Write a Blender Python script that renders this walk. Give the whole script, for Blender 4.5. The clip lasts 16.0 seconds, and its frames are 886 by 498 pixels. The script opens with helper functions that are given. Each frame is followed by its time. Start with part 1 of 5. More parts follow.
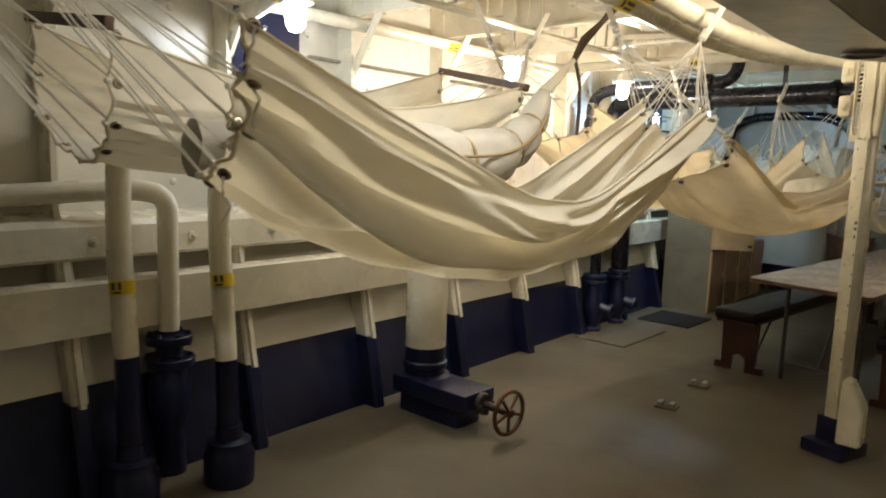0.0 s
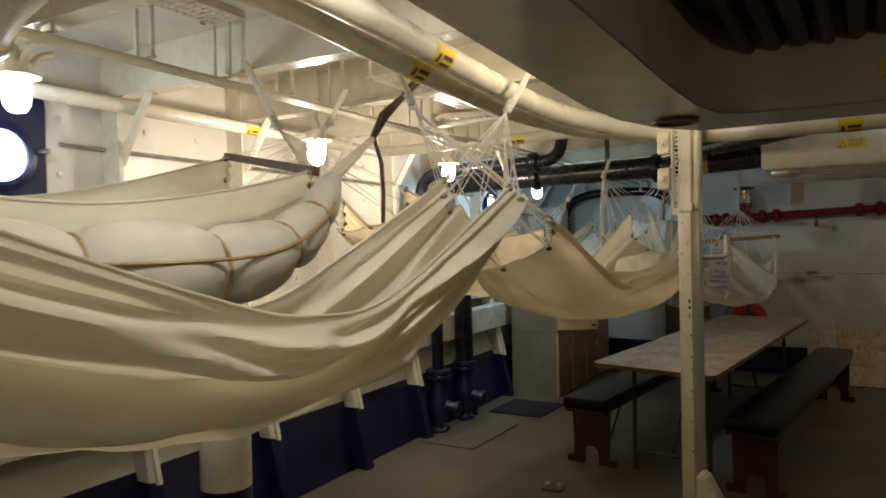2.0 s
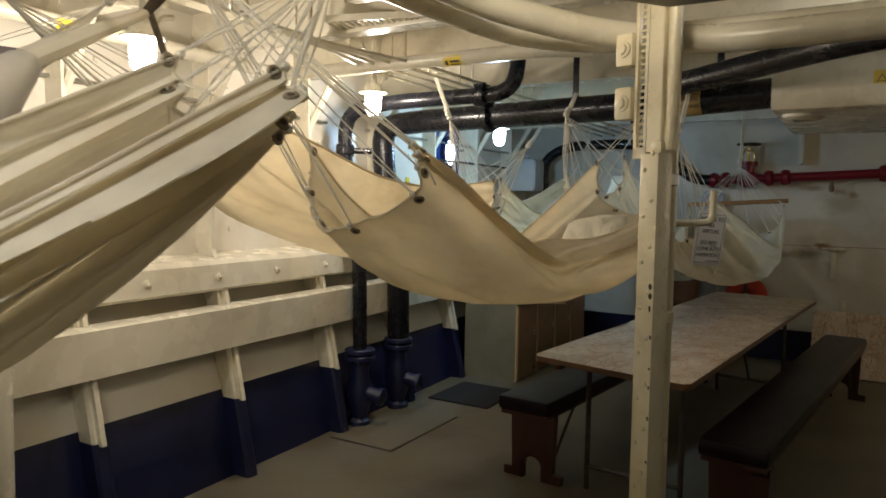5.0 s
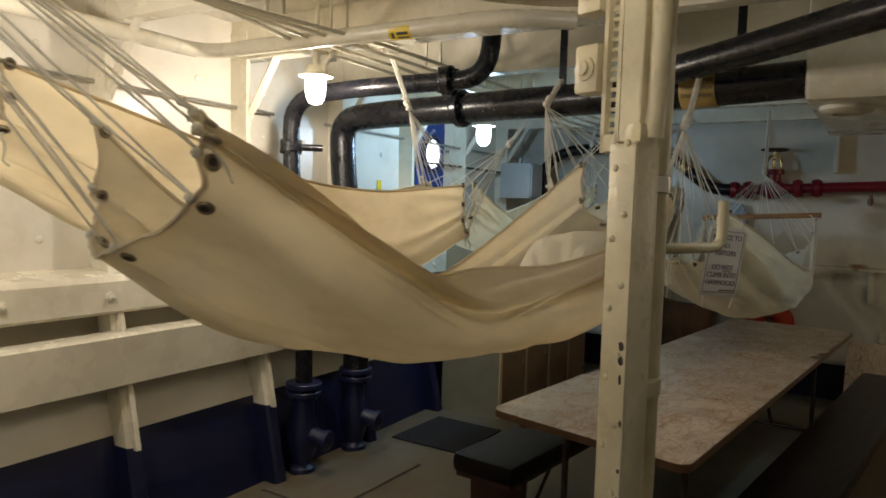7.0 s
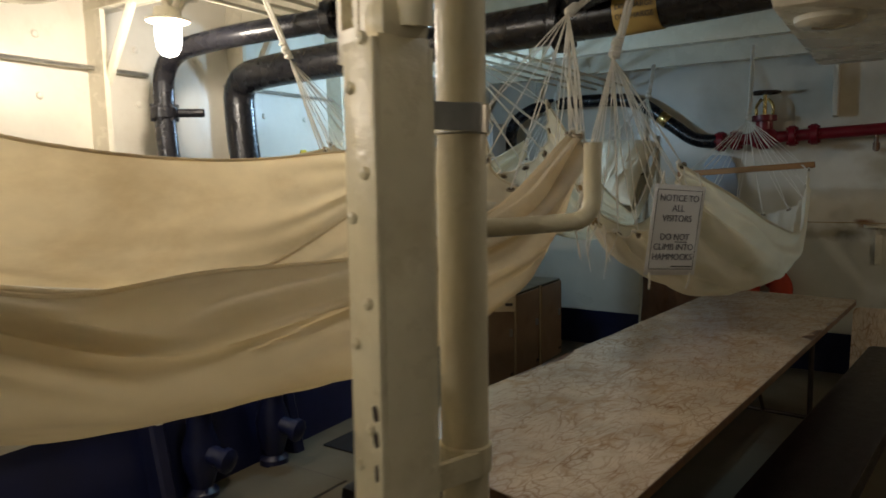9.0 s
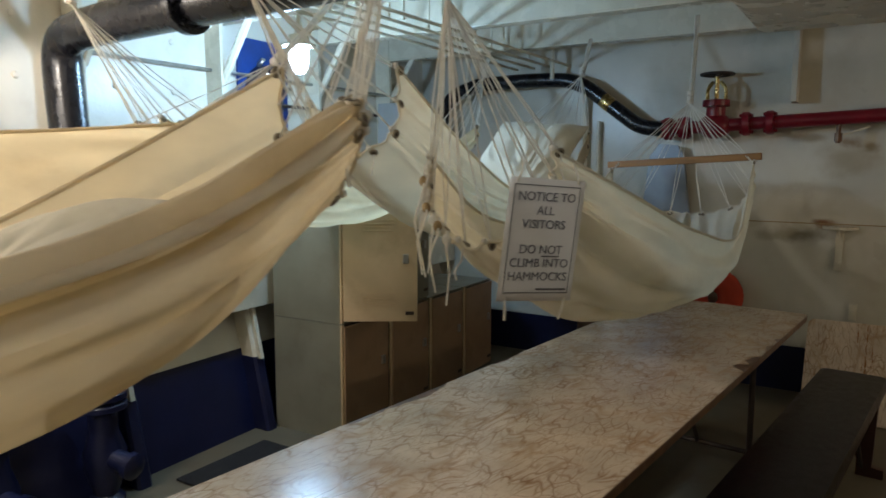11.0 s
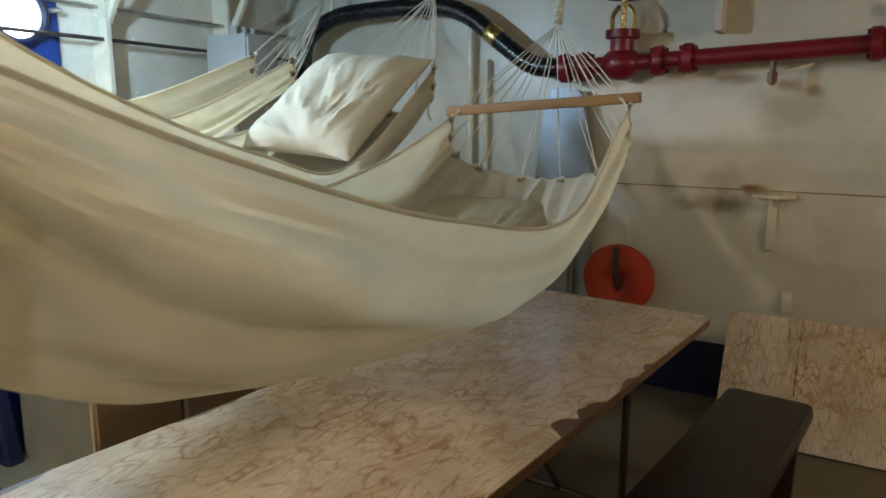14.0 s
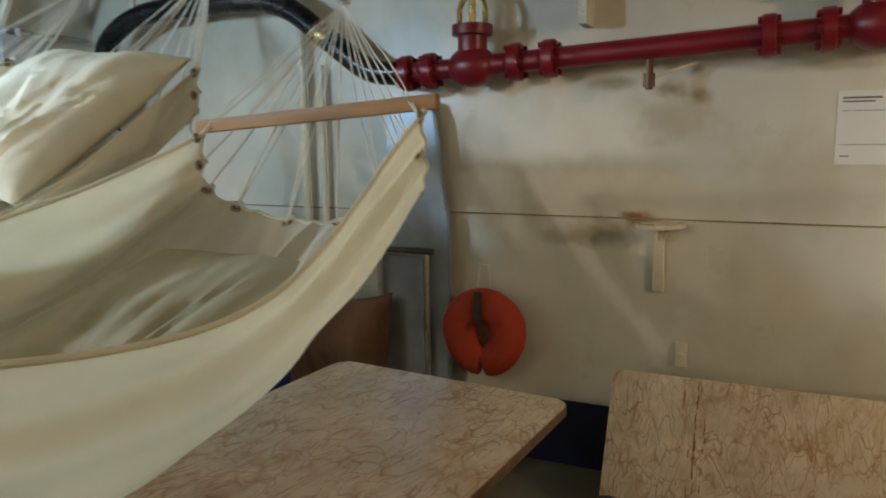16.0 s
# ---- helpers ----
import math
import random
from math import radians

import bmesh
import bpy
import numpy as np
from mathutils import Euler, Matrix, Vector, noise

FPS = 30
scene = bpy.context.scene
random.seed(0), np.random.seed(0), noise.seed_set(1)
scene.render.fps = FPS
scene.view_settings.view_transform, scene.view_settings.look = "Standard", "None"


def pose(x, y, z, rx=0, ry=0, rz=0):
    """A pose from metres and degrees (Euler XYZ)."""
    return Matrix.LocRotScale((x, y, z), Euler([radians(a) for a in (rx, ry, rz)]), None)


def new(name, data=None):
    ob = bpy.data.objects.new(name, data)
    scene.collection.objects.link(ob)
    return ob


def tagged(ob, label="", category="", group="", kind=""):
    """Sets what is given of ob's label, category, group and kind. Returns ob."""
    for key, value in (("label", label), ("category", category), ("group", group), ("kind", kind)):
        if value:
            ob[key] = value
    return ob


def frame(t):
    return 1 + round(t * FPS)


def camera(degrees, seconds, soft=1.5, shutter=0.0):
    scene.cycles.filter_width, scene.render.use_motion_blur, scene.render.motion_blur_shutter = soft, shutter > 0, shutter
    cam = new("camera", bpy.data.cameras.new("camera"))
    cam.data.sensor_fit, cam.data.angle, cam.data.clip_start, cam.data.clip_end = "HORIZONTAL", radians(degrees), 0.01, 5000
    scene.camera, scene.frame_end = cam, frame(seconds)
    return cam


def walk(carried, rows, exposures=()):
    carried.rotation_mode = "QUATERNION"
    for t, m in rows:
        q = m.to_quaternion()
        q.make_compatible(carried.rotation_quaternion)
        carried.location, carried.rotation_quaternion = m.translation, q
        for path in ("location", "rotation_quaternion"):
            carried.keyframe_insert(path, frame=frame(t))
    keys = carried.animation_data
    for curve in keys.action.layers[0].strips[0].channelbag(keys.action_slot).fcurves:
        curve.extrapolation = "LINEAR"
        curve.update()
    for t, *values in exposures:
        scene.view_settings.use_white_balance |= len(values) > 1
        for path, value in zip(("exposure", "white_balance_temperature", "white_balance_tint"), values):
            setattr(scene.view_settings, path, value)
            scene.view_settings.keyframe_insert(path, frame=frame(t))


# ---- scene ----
cam = camera(64.6, 16.0, 1.6, 0.5)
METRES, EYE, TILT, LEAN, TURN = 6.5, 1.468, 0.0, 0.0, 41.5
ROWS = [
    (0.0, 0.0, 0.0, 0.0, 0.29, -7.48, -2.18),
    (0.5, 0.0131, 0.0147, 0.0008, -2.09, -5.22, -3.58),
    (1.0, 0.0104, 0.0359, 0.0054, -6.62, -1.81, -1.7),
    (1.5, 0.0155, 0.0544, 0.0055, -9.78, 0.17, -0.02),
    (2.0, 0.0474, 0.0801, 0.0053, -11.11, -0.34, 1.05),
    (2.5, 0.0708, 0.1014, 0.0026, -11.3, -1.27, 0.53),
    (3.0, 0.0892, 0.1352, 0.0034, -12.76, -2.71, -0.58),
    (5.5, 0.1761, 0.2512, 0.0007, -9.6, -3.96, -0.88),
    (6.0, 0.2047, 0.2739, 0.0014, -7.71, -3.61, -0.41),
    (6.5, 0.2151, 0.303, 0.0003, -6.93, -3.83, -0.7),
    (7.0, 0.2251, 0.3313, 0.0036, -9.05, -3.36, -1.93),
    (7.5, 0.247, 0.3512, 0.0029, -6.5, -3.12, -1.48),
    (8.0, 0.2782, 0.3697, 0.0019, -3.08, -4.25, -0.2),
    (8.5, 0.2962, 0.3964, -0.0019, -3.91, -6.02, 0.04),
    (9.0, 0.3116, 0.4198, 0.0024, -8.29, -5.78, 0.87),
    (11.5, 0.4245, 0.5204, 0.0018, -9.72, -7.29, -0.11),
    (12.0, 0.4508, 0.5368, -0.0007, -9.29, -8.5, 0.43),
    (12.5, 0.4689, 0.5646, 0.0003, -12.29, -9.74, -0.46),
    (13.0, 0.4895, 0.5885, -0.0017, -14.46, -10.16, -0.74),
    (13.5, 0.5213, 0.6103, -0.0015, -11.91, -10.7, -0.28),
    (14.0, 0.5428, 0.6327, -0.003, -11.04, -10.37, -0.38),
    (14.5, 0.5607, 0.6666, 0.0007, -15.34, -10.85, -0.21),
    (15.0, 0.5834, 0.6919, -0.0022, -18.44, -9.09, -0.01),
    (15.5, 0.6142, 0.7081, -0.0012, -15.42, -7.77, 0.08),
    (16.0, 0.6385, 0.7307, -0.004, -16.75, -8.82, 0.64),
]
walk(cam, [(t, pose(0, 0, EYE, TILT, LEAN, TURN) @ pose(METRES * x, METRES * y, METRES * z, 90 + pitch, roll, yaw)) for t, x, y, z, yaw, pitch, roll in ROWS],
     exposures=[(0.0, 0.5, 6250, 10), (0.8, 0.22, 6250, 10), (2.0, -0.17, 6250, 10), (5.5, 0.0, 6200, 10), (8.0, -0.12, 6200, 10), (9.0, -0.1, 6200, 10), (11.5, 0.65, 5900, 10), (12.5, 0.93, 6050, 10), (13.5, 1.08, 6300, 10), (16.0, 1.4, 6450, 10)])

# ---- light ----
WARM, COOL = (1.0, 0.85, 0.68), (0.46, 0.73, 1.0)
LAMPS = [
    ((-2.76, 2.03, 2.09), (0.86, 0.93, 1.0), 6.0),
    ((-2.62, 3.53, 2.02), WARM, 21.0),
    ((-2.73, 5.16, 2.05), WARM, 23.0),
    ((-2.71, 6.81, 2.00), COOL, 25.0),
    # unseen fill lamps, added to warm the bulkhead and lift the canvas
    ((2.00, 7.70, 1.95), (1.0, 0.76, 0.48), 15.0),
    ((0.00, 4.75, 2.30), (1.0, 0.92, 0.80), 1.8),
    # out of view too, inferred from lit pipes, pillar and canvas
    ((-0.68, 3.02, 2.31), (1.0, 0.85, 0.62), 18.0),
    ((-1.12, 1.70, 2.20), (1.0, 0.94, 0.84), 24.0),
    # another unseen fill lamp, added on the right for deck and duct
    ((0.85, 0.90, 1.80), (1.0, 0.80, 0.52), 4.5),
]
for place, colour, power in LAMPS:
    lamp = bpy.data.lights.new("bulb_or_fill_light", "POINT")
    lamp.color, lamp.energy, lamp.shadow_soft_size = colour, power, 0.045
    new("bulb_or_fill_light", lamp).location = place
world = bpy.data.worlds.new("world")
scene.world = world
world.use_nodes = True
world.node_tree.nodes["Background"].inputs["Color"].default_value = (0.6, 0.75, 1.0, 1)
world.node_tree.nodes["Background"].inputs["Strength"].default_value = 0.3

# ---- small builders ----
def mesh_of(name, bm, mat, smooth=True):
    me = bpy.data.meshes.new(name)
    bmesh.ops.recalc_face_normals(bm, faces=bm.faces)
    bm.to_mesh(me)
    bm.free()
    for m in (mat if isinstance(mat, (list, tuple)) else [mat]):
        me.materials.append(m)
    if smooth:
        for p in me.polygons:
            p.use_smooth = True
        me.set_sharp_from_angle(angle=radians(38))
    return me


def part(name, bm, mat, parent=None, label="", smooth=True):
    ob = new(name, mesh_of(name, bm, mat, smooth))
    ob.parent = parent
    return tagged(ob, label)


def thing(name, label, category, at=(0, 0, 0), turn=0, group="", kind=""):
    ob = new(name)
    ob.empty_display_size = 0.1
    ob.matrix_basis = pose(*at, 0, 0, turn)
    return tagged(ob, label, category, group, kind)


def solid(name, bm, mat, label, category, group="", kind="", smooth=True):
    return tagged(part(name, bm, mat, None, "", smooth), label, category, group, kind)


def box(bm, c, s, m=None, bevel=0.0):
    r = bmesh.ops.create_cube(bm, size=1)
    vs = r["verts"]
    bmesh.ops.scale(bm, vec=s, verts=vs)
    if bevel:
        es = list({e for v in vs for e in v.link_edges})
        out = bmesh.ops.bevel(bm, geom=es, offset=min(bevel, min(s) * 0.45), segments=2, affect="EDGES", profile=0.6)
        vs = list({v for f in out["faces"] for v in f.verts} | {v for v in vs if v.is_valid})
    bmesh.ops.translate(bm, vec=c, verts=vs)
    if m is not None:
        bmesh.ops.transform(bm, matrix=m, verts=vs)
    return vs


def newbox(c, s, m=None, bevel=0.0):
    bm = bmesh.new()
    box(bm, c, s, m, bevel)
    return bm


def lathe(bm, prof, m=None, seg=20):
    """A body of revolution about z from (radius, z) pairs."""
    rings, vs = [], []
    for r, z in prof:
        ring = [bm.verts.new((max(r, 1e-4) * math.cos(2 * math.pi * i / seg), max(r, 1e-4) * math.sin(2 * math.pi * i / seg), z)) for i in range(seg)]
        rings.append(ring)
        vs += ring
    for a, b in zip(rings, rings[1:]):
        for i in range(seg):
            bm.faces.new((a[i], a[(i + 1) % seg], b[(i + 1) % seg], b[i]))
    if prof[0][0] > 1e-3:
        bm.faces.new(rings[0][::-1])
    if prof[-1][0] > 1e-3:
        bm.faces.new(rings[-1])
    if m is not None:
        bmesh.ops.transform(bm, matrix=m, verts=vs)
    return vs


def along(p0, p1):
    p0, p1 = Vector(p0), Vector(p1)
    return Matrix.Translation(p0) @ (p1 - p0).to_track_quat("Z", "Y").to_matrix().to_4x4()


def rod(bm, p0, p1, r, seg=12, r2=None):
    h = (Vector(p1) - Vector(p0)).length
    return lathe(bm, [(r, 0), (r if r2 is None else r2, h)], along(p0, p1), seg)


def rounded(pts, radius, n=6):
    """A polyline with its corners rounded."""
    pts = [Vector(p) for p in pts]
    out = [pts[0]]
    for a, b, c in zip(pts, pts[1:], pts[2:]):
        d1, d2 = (a - b), (c - b)
        k = min(radius, d1.length * 0.48, d2.length * 0.48)
        s, e = b + d1.normalized() * k, b + d2.normalized() * k
        for i in range(n + 1):
            t = i / n
            out.append((1 - t) ** 2 * s + 2 * t * (1 - t) * b + t * t * e)
    out.append(pts[-1])
    return out


def tube(bm, pts, r, seg=10, cap=True):
    """A round bar along points; r may be a function of the fraction along it."""
    pts = [Vector(p) for p in pts]
    n = len(pts)
    tang = [(pts[min(i + 1, n - 1)] - pts[max(i - 1, 0)]).normalized() for i in range(n)]
    up = Vector((0, 0, 1)) if abs(tang[0].z) < 0.9 else Vector((1, 0, 0))
    side = tang[0].cross(up).normalized()
    rings = []
    for i in range(n):
        side = (side - tang[i] * side.dot(tang[i])).normalized()
        other = tang[i].cross(side)
        rr = r(i / (n - 1)) if callable(r) else r
        rings.append([bm.verts.new(pts[i] + rr * (math.cos(2 * math.pi * j / seg) * side + math.sin(2 * math.pi * j / seg) * other)) for j in range(seg)])
    for a, b in zip(rings, rings[1:]):
        for j in range(seg):
            bm.faces.new((a[j], a[(j + 1) % seg], b[(j + 1) % seg], b[j]))
    if cap:
        bm.faces.new(rings[0][::-1])
        bm.faces.new(rings[-1])


def pipe_bm(pts, r, bend=0.12, seg=16):
    bm = bmesh.new()
    tube(bm, rounded(pts, bend), r, seg)
    return bm


def flange(bm, at, way, r, t=0.03, bolts=8):
    m = along(at, Vector(at) + Vector(way))
    lathe(bm, [(r, -t / 2), (r, t / 2)], m, 20)
    for i in range(bolts):
        a = 2 * math.pi * i / bolts
        lathe(bm, [(0.012, -t / 2 - 0.014), (0.012, t / 2 + 0.014)], m @ Matrix.Translation((r * 0.8 * math.cos(a), r * 0.8 * math.sin(a), 0)), 6)


def spline(pts, u):
    """A point of the smooth curve through pts at the fraction u."""
    n = len(pts) - 1
    x = min(max(u, 0), 1) * n
    i = min(int(x), n - 1)
    t = x - i
    p = [Vector(pts[min(max(k, 0), n)]) for k in (i - 1, i, i + 1, i + 2)]
    if i == 0:
        p[0] = 2 * p[1] - p[2]
    if i == n - 1:
        p[3] = 2 * p[2] - p[1]
    return 0.5 * (2 * p[1] + (p[2] - p[0]) * t + (2 * p[0] - 5 * p[1] + 4 * p[2] - p[3]) * t * t + (3 * p[1] - p[0] - 3 * p[2] + p[3]) * t ** 3)


def quad(bm, a, b, c, d):
    return bm.faces.new([bm.verts.new(p) for p in (a, b, c, d)])


def prism(bm, outline, z0, z1, m=None):
    """An upright body over a flat outline of (x, y) points."""
    lo = [bm.verts.new((x, y, z0)) for x, y in outline]
    hi = [bm.verts.new((x, y, z1)) for x, y in outline]
    n = len(outline)
    for i in range(n):
        bm.faces.new((lo[i], lo[(i + 1) % n], hi[(i + 1) % n], hi[i]))
    bm.faces.new(lo[::-1])
    bm.faces.new(hi)
    if m is not None:
        bmesh.ops.transform(bm, matrix=m, verts=lo + hi)


def round_rect(w, h, r, n=5):
    pts = []
    for cx, cy, a0 in ((w / 2 - r, h / 2 - r, 0), (-w / 2 + r, h / 2 - r, 90), (-w / 2 + r, -h / 2 + r, 180), (w / 2 - r, -h / 2 + r, 270)):
        for i in range(n + 1):
            a = radians(a0 + 90 * i / n)
            pts.append((cx + r * math.cos(a), cy + r * math.sin(a)))
    return pts


def words(name, text, size, mat, m, parent, thick=0.0006):
    """Lettering in the built-in font, as a mesh."""
    cu = bpy.data.curves.new(name, "FONT")
    cu.body, cu.size, cu.extrude, cu.align_x, cu.align_y = text, size, thick, "CENTER", "CENTER"
    tmp = bpy.data.objects.new(name, cu)
    scene.collection.objects.link(tmp)
    me = bpy.data.meshes.new_from_object(tmp.evaluated_get(bpy.context.evaluated_depsgraph_get()))
    bpy.data.objects.remove(tmp)
    me.materials.clear()
    me.materials.append(mat)
    ob = new(name, me)
    ob.parent, ob.matrix_basis = parent, m
    return ob


def flange_part(parent, at, way, r, t, mat, bolts=8, name="flange"):
    """A bolted flange: a disc, with each bolt a part under it."""
    bm = bmesh.new()
    m = along(at, Vector(at) + Vector(way))
    lathe(bm, [(r - 0.004, -t / 2), (r, -t / 2 + 0.004), (r, t / 2 - 0.004), (r - 0.004, t / 2)], m, 24)
    ob = part(name, bm, mat, parent)
    bm = bmesh.new()
    lathe(bm, [(0.012, -t / 2 - 0.014), (0.012, t / 2 + 0.014)], None, 6)
    me = mesh_of("bolt", bm, mat)
    for i in range(bolts):
        a = 2 * math.pi * i / bolts
        o = new("bolt", me)
        o.parent = ob
        o.matrix_basis = m @ Matrix.Translation((r * 0.8 * math.cos(a), r * 0.8 * math.sin(a), 0))
    return ob


# ---- materials ----
def material(name, colour, rough=0.5, metal=0.0, vary=0.12, scale=6.0, bump=0.0, bump_scale=60.0, stain=None, stain_amount=0.0, stain_scale=1.5,
             sheen=0.0, coat=0.0, rough_vary=0.12, object_random=0.0, stretch=(1, 1, 1)):
    m = bpy.data.materials.new(name)
    m.use_nodes = True
    nt = m.node_tree
    b = nt.nodes["Principled BSDF"]
    tc = nt.nodes.new("ShaderNodeTexCoord")
    mp = nt.nodes.new("ShaderNodeMapping")
    mp.inputs["Scale"].default_value = stretch
    nt.links.new(tc.outputs["Object"], mp.inputs["Vector"])

    def noise_node(sc, detail=5.0, rough_=0.55):
        n = nt.nodes.new("ShaderNodeTexNoise")
        n.inputs["Scale"].default_value, n.inputs["Detail"].default_value, n.inputs["Roughness"].default_value = sc, detail, rough_
        nt.links.new(mp.outputs["Vector"], n.inputs["Vector"])
        return n

    n1 = noise_node(scale)
    ramp = nt.nodes.new("ShaderNodeMapRange")
    ramp.inputs["From Min"].default_value, ramp.inputs["From Max"].default_value = 0.3, 0.7
    ramp.inputs["To Min"].default_value, ramp.inputs["To Max"].default_value = 1 - vary, 1 + vary * 0.5
    nt.links.new(n1.outputs["Fac"], ramp.inputs["Value"])
    mul = nt.nodes.new("ShaderNodeMix")
    mul.data_type, mul.blend_type = "RGBA", "MULTIPLY"
    mul.inputs["Factor"].default_value = 1
    mul.inputs["A"].default_value = (*colour, 1)
    nt.links.new(ramp.outputs["Result"], mul.inputs["B"])
    out = mul.outputs["Result"]
    if stain is not None:
        n2 = noise_node(stain_scale, 8.0, 0.65)
        r2 = nt.nodes.new("ShaderNodeMapRange")
        r2.inputs["From Min"].default_value, r2.inputs["From Max"].default_value = 0.52, 0.72
        r2.inputs["To Max"].default_value = stain_amount
        nt.links.new(n2.outputs["Fac"], r2.inputs["Value"])
        mx = nt.nodes.new("ShaderNodeMix")
        mx.data_type = "RGBA"
        mx.inputs["B"].default_value = (*stain, 1)
        nt.links.new(r2.outputs["Result"], mx.inputs["Factor"])
        nt.links.new(out, mx.inputs["A"])
        out = mx.outputs["Result"]
    if object_random:
        oi = nt.nodes.new("ShaderNodeObjectInfo")
        r3 = nt.nodes.new("ShaderNodeMapRange")
        r3.inputs["To Min"].default_value, r3.inputs["To Max"].default_value = 1 - object_random, 1.0
        nt.links.new(oi.outputs["Random"], r3.inputs["Value"])
        mx = nt.nodes.new("ShaderNodeMix")
        mx.data_type, mx.blend_type = "RGBA", "MULTIPLY"
        mx.inputs["Factor"].default_value = 1
        nt.links.new(out, mx.inputs["A"])
        nt.links.new(r3.outputs["Result"], mx.inputs["B"])
        out = mx.outputs["Result"]
    nt.links.new(out, b.inputs["Base Color"])
    rr = nt.nodes.new("ShaderNodeMapRange")
    rr.inputs["To Min"].default_value, rr.inputs["To Max"].default_value = max(rough - rough_vary, 0.04), min(rough + rough_vary, 1)
    nt.links.new(noise_node(scale * 2.3).outputs["Fac"], rr.inputs["Value"])
    nt.links.new(rr.outputs["Result"], b.inputs["Roughness"])
    b.inputs["Metallic"].default_value = metal
    b.inputs["Sheen Weight"].default_value = sheen
    b.inputs["Coat Weight"].default_value = coat
    if bump:
        bp = nt.nodes.new("ShaderNodeBump")
        bp.inputs["Strength"].default_value, bp.inputs["Distance"].default_value = bump, 0.01
        nt.links.new(noise_node(bump_scale, 4.0).outputs["Fac"], bp.inputs["Height"])
        nt.links.new(bp.outputs["Normal"], b.inputs["Normal"])
    return m


def glow(name, colour, strength):
    m = bpy.data.materials.new(name)
    m.use_nodes = True
    b = m.node_tree.nodes["Principled BSDF"]
    b.inputs["Base Color"].default_value = (0.8, 0.8, 0.8, 1)
    b.inputs["Emission Color"].default_value = (*colour, 1)
    b.inputs["Emission Strength"].default_value = strength
    return m


def marble():
    m = material("marble_laminate", (0.70, 0.58, 0.45), 0.22, vary=0.24, scale=5.0, rough_vary=0.07, bump=0.02, bump_scale=30)
    nt = m.node_tree
    b = nt.nodes["Principled BSDF"]
    old = b.inputs["Base Color"].links[0].from_socket
    tc = nt.nodes.new("ShaderNodeTexCoord")
    warp = nt.nodes.new("ShaderNodeTexNoise")
    warp.inputs["Scale"].default_value, warp.inputs["Detail"].default_value = 5.0, 2.5
    grain = nt.nodes.new("ShaderNodeMapping")
    grain.inputs["Rotation"].default_value = (0, 0, 0.75)
    grain.inputs["Scale"].default_value = (1.5, 0.62, 1)
    nt.links.new(tc.outputs["Object"], grain.inputs["Vector"])
    nt.links.new(grain.outputs["Vector"], warp.inputs["Vector"])
    mixv = nt.nodes.new("ShaderNodeMix")
    mixv.data_type, mixv.blend_type = "RGBA", "LINEAR_LIGHT"
    mixv.inputs["Factor"].default_value = 0.12
    nt.links.new(grain.outputs["Vector"], mixv.inputs["A"])
    nt.links.new(warp.outputs["Color"], mixv.inputs["B"])
    for sc, lo, hi, amount, col in ((8.0, 0.0, 0.030, 0.75, (0.24, 0.115, 0.045)), (13.0, 0.0, 0.045, 0.75, (0.27, 0.13, 0.05)), (9.0, 0.0, 0.17, 0.6, (0.44, 0.27, 0.13)), (21.0, 0.0, 0.08, 0.7, (0.31, 0.165, 0.075)), (40.0, 0.0, 0.10, 0.5, (0.38, 0.23, 0.13))):
        v = nt.nodes.new("ShaderNodeTexVoronoi")
        v.feature = "DISTANCE_TO_EDGE"
        v.inputs["Scale"].default_value = sc
        nt.links.new(mixv.outputs["Result"], v.inputs["Vector"])
        fade = nt.nodes.new("ShaderNodeTexNoise")
        fade.inputs["Scale"].default_value, fade.inputs["Detail"].default_value = sc * 0.7, 4.0
        nt.links.new(tc.outputs["Object"], fade.inputs["Vector"])
        fr = nt.nodes.new("ShaderNodeMapRange")
        fr.inputs["From Min"].default_value, fr.inputs["From Max"].default_value = 0.42, 0.62
        nt.links.new(fade.outputs["Fac"], fr.inputs["Value"])
        r = nt.nodes.new("ShaderNodeMapRange")
        r.inputs["From Min"].default_value, r.inputs["From Max"].default_value = lo, hi
        r.inputs["To Min"].default_value, r.inputs["To Max"].default_value = amount, 0
        nt.links.new(v.outputs["Distance"], r.inputs["Value"])
        mu = nt.nodes.new("ShaderNodeMath")
        mu.operation = "MULTIPLY"
        nt.links.new(r.outputs["Result"], mu.inputs[0])
        nt.links.new(fr.outputs["Result"], mu.inputs[1])
        mx = nt.nodes.new("ShaderNodeMix")
        mx.data_type = "RGBA"
        mx.inputs["B"].default_value = (*col, 1)
        nt.links.new(mu.outputs["Value"], mx.inputs["Factor"])
        nt.links.new(old, mx.inputs["A"])
        old = mx.outputs["Result"]
    nt.links.new(old, b.inputs["Base Color"])
    return m


CREAM = material("cream_paint", (0.74, 0.69, 0.55), 0.27, vary=0.10, scale=3.0, bump=0.10, bump_scale=26, stain=(0.40, 0.30, 0.17), stain_amount=0.30, stain_scale=2.2)
HULL = material("hull_paint", (0.74, 0.70, 0.60), 0.34, vary=0.12, scale=2.4, bump=0.22, bump_scale=14, stain=(0.42, 0.33, 0.20), stain_amount=0.35, stain_scale=2.6)
DECKHEAD = material("cork_paint", (0.72, 0.68, 0.58), 0.6, vary=0.12, scale=4.0, bump=0.9, bump_scale=85, stain=(0.36, 0.29, 0.19), stain_amount=0.35)
BULK = material("bulkhead_paint", (0.70, 0.67, 0.57), 0.31, vary=0.14, scale=1.6, bump=0.2, bump_scale=11, stain=(0.46, 0.38, 0.25), stain_amount=0.45, stain_scale=1.3)


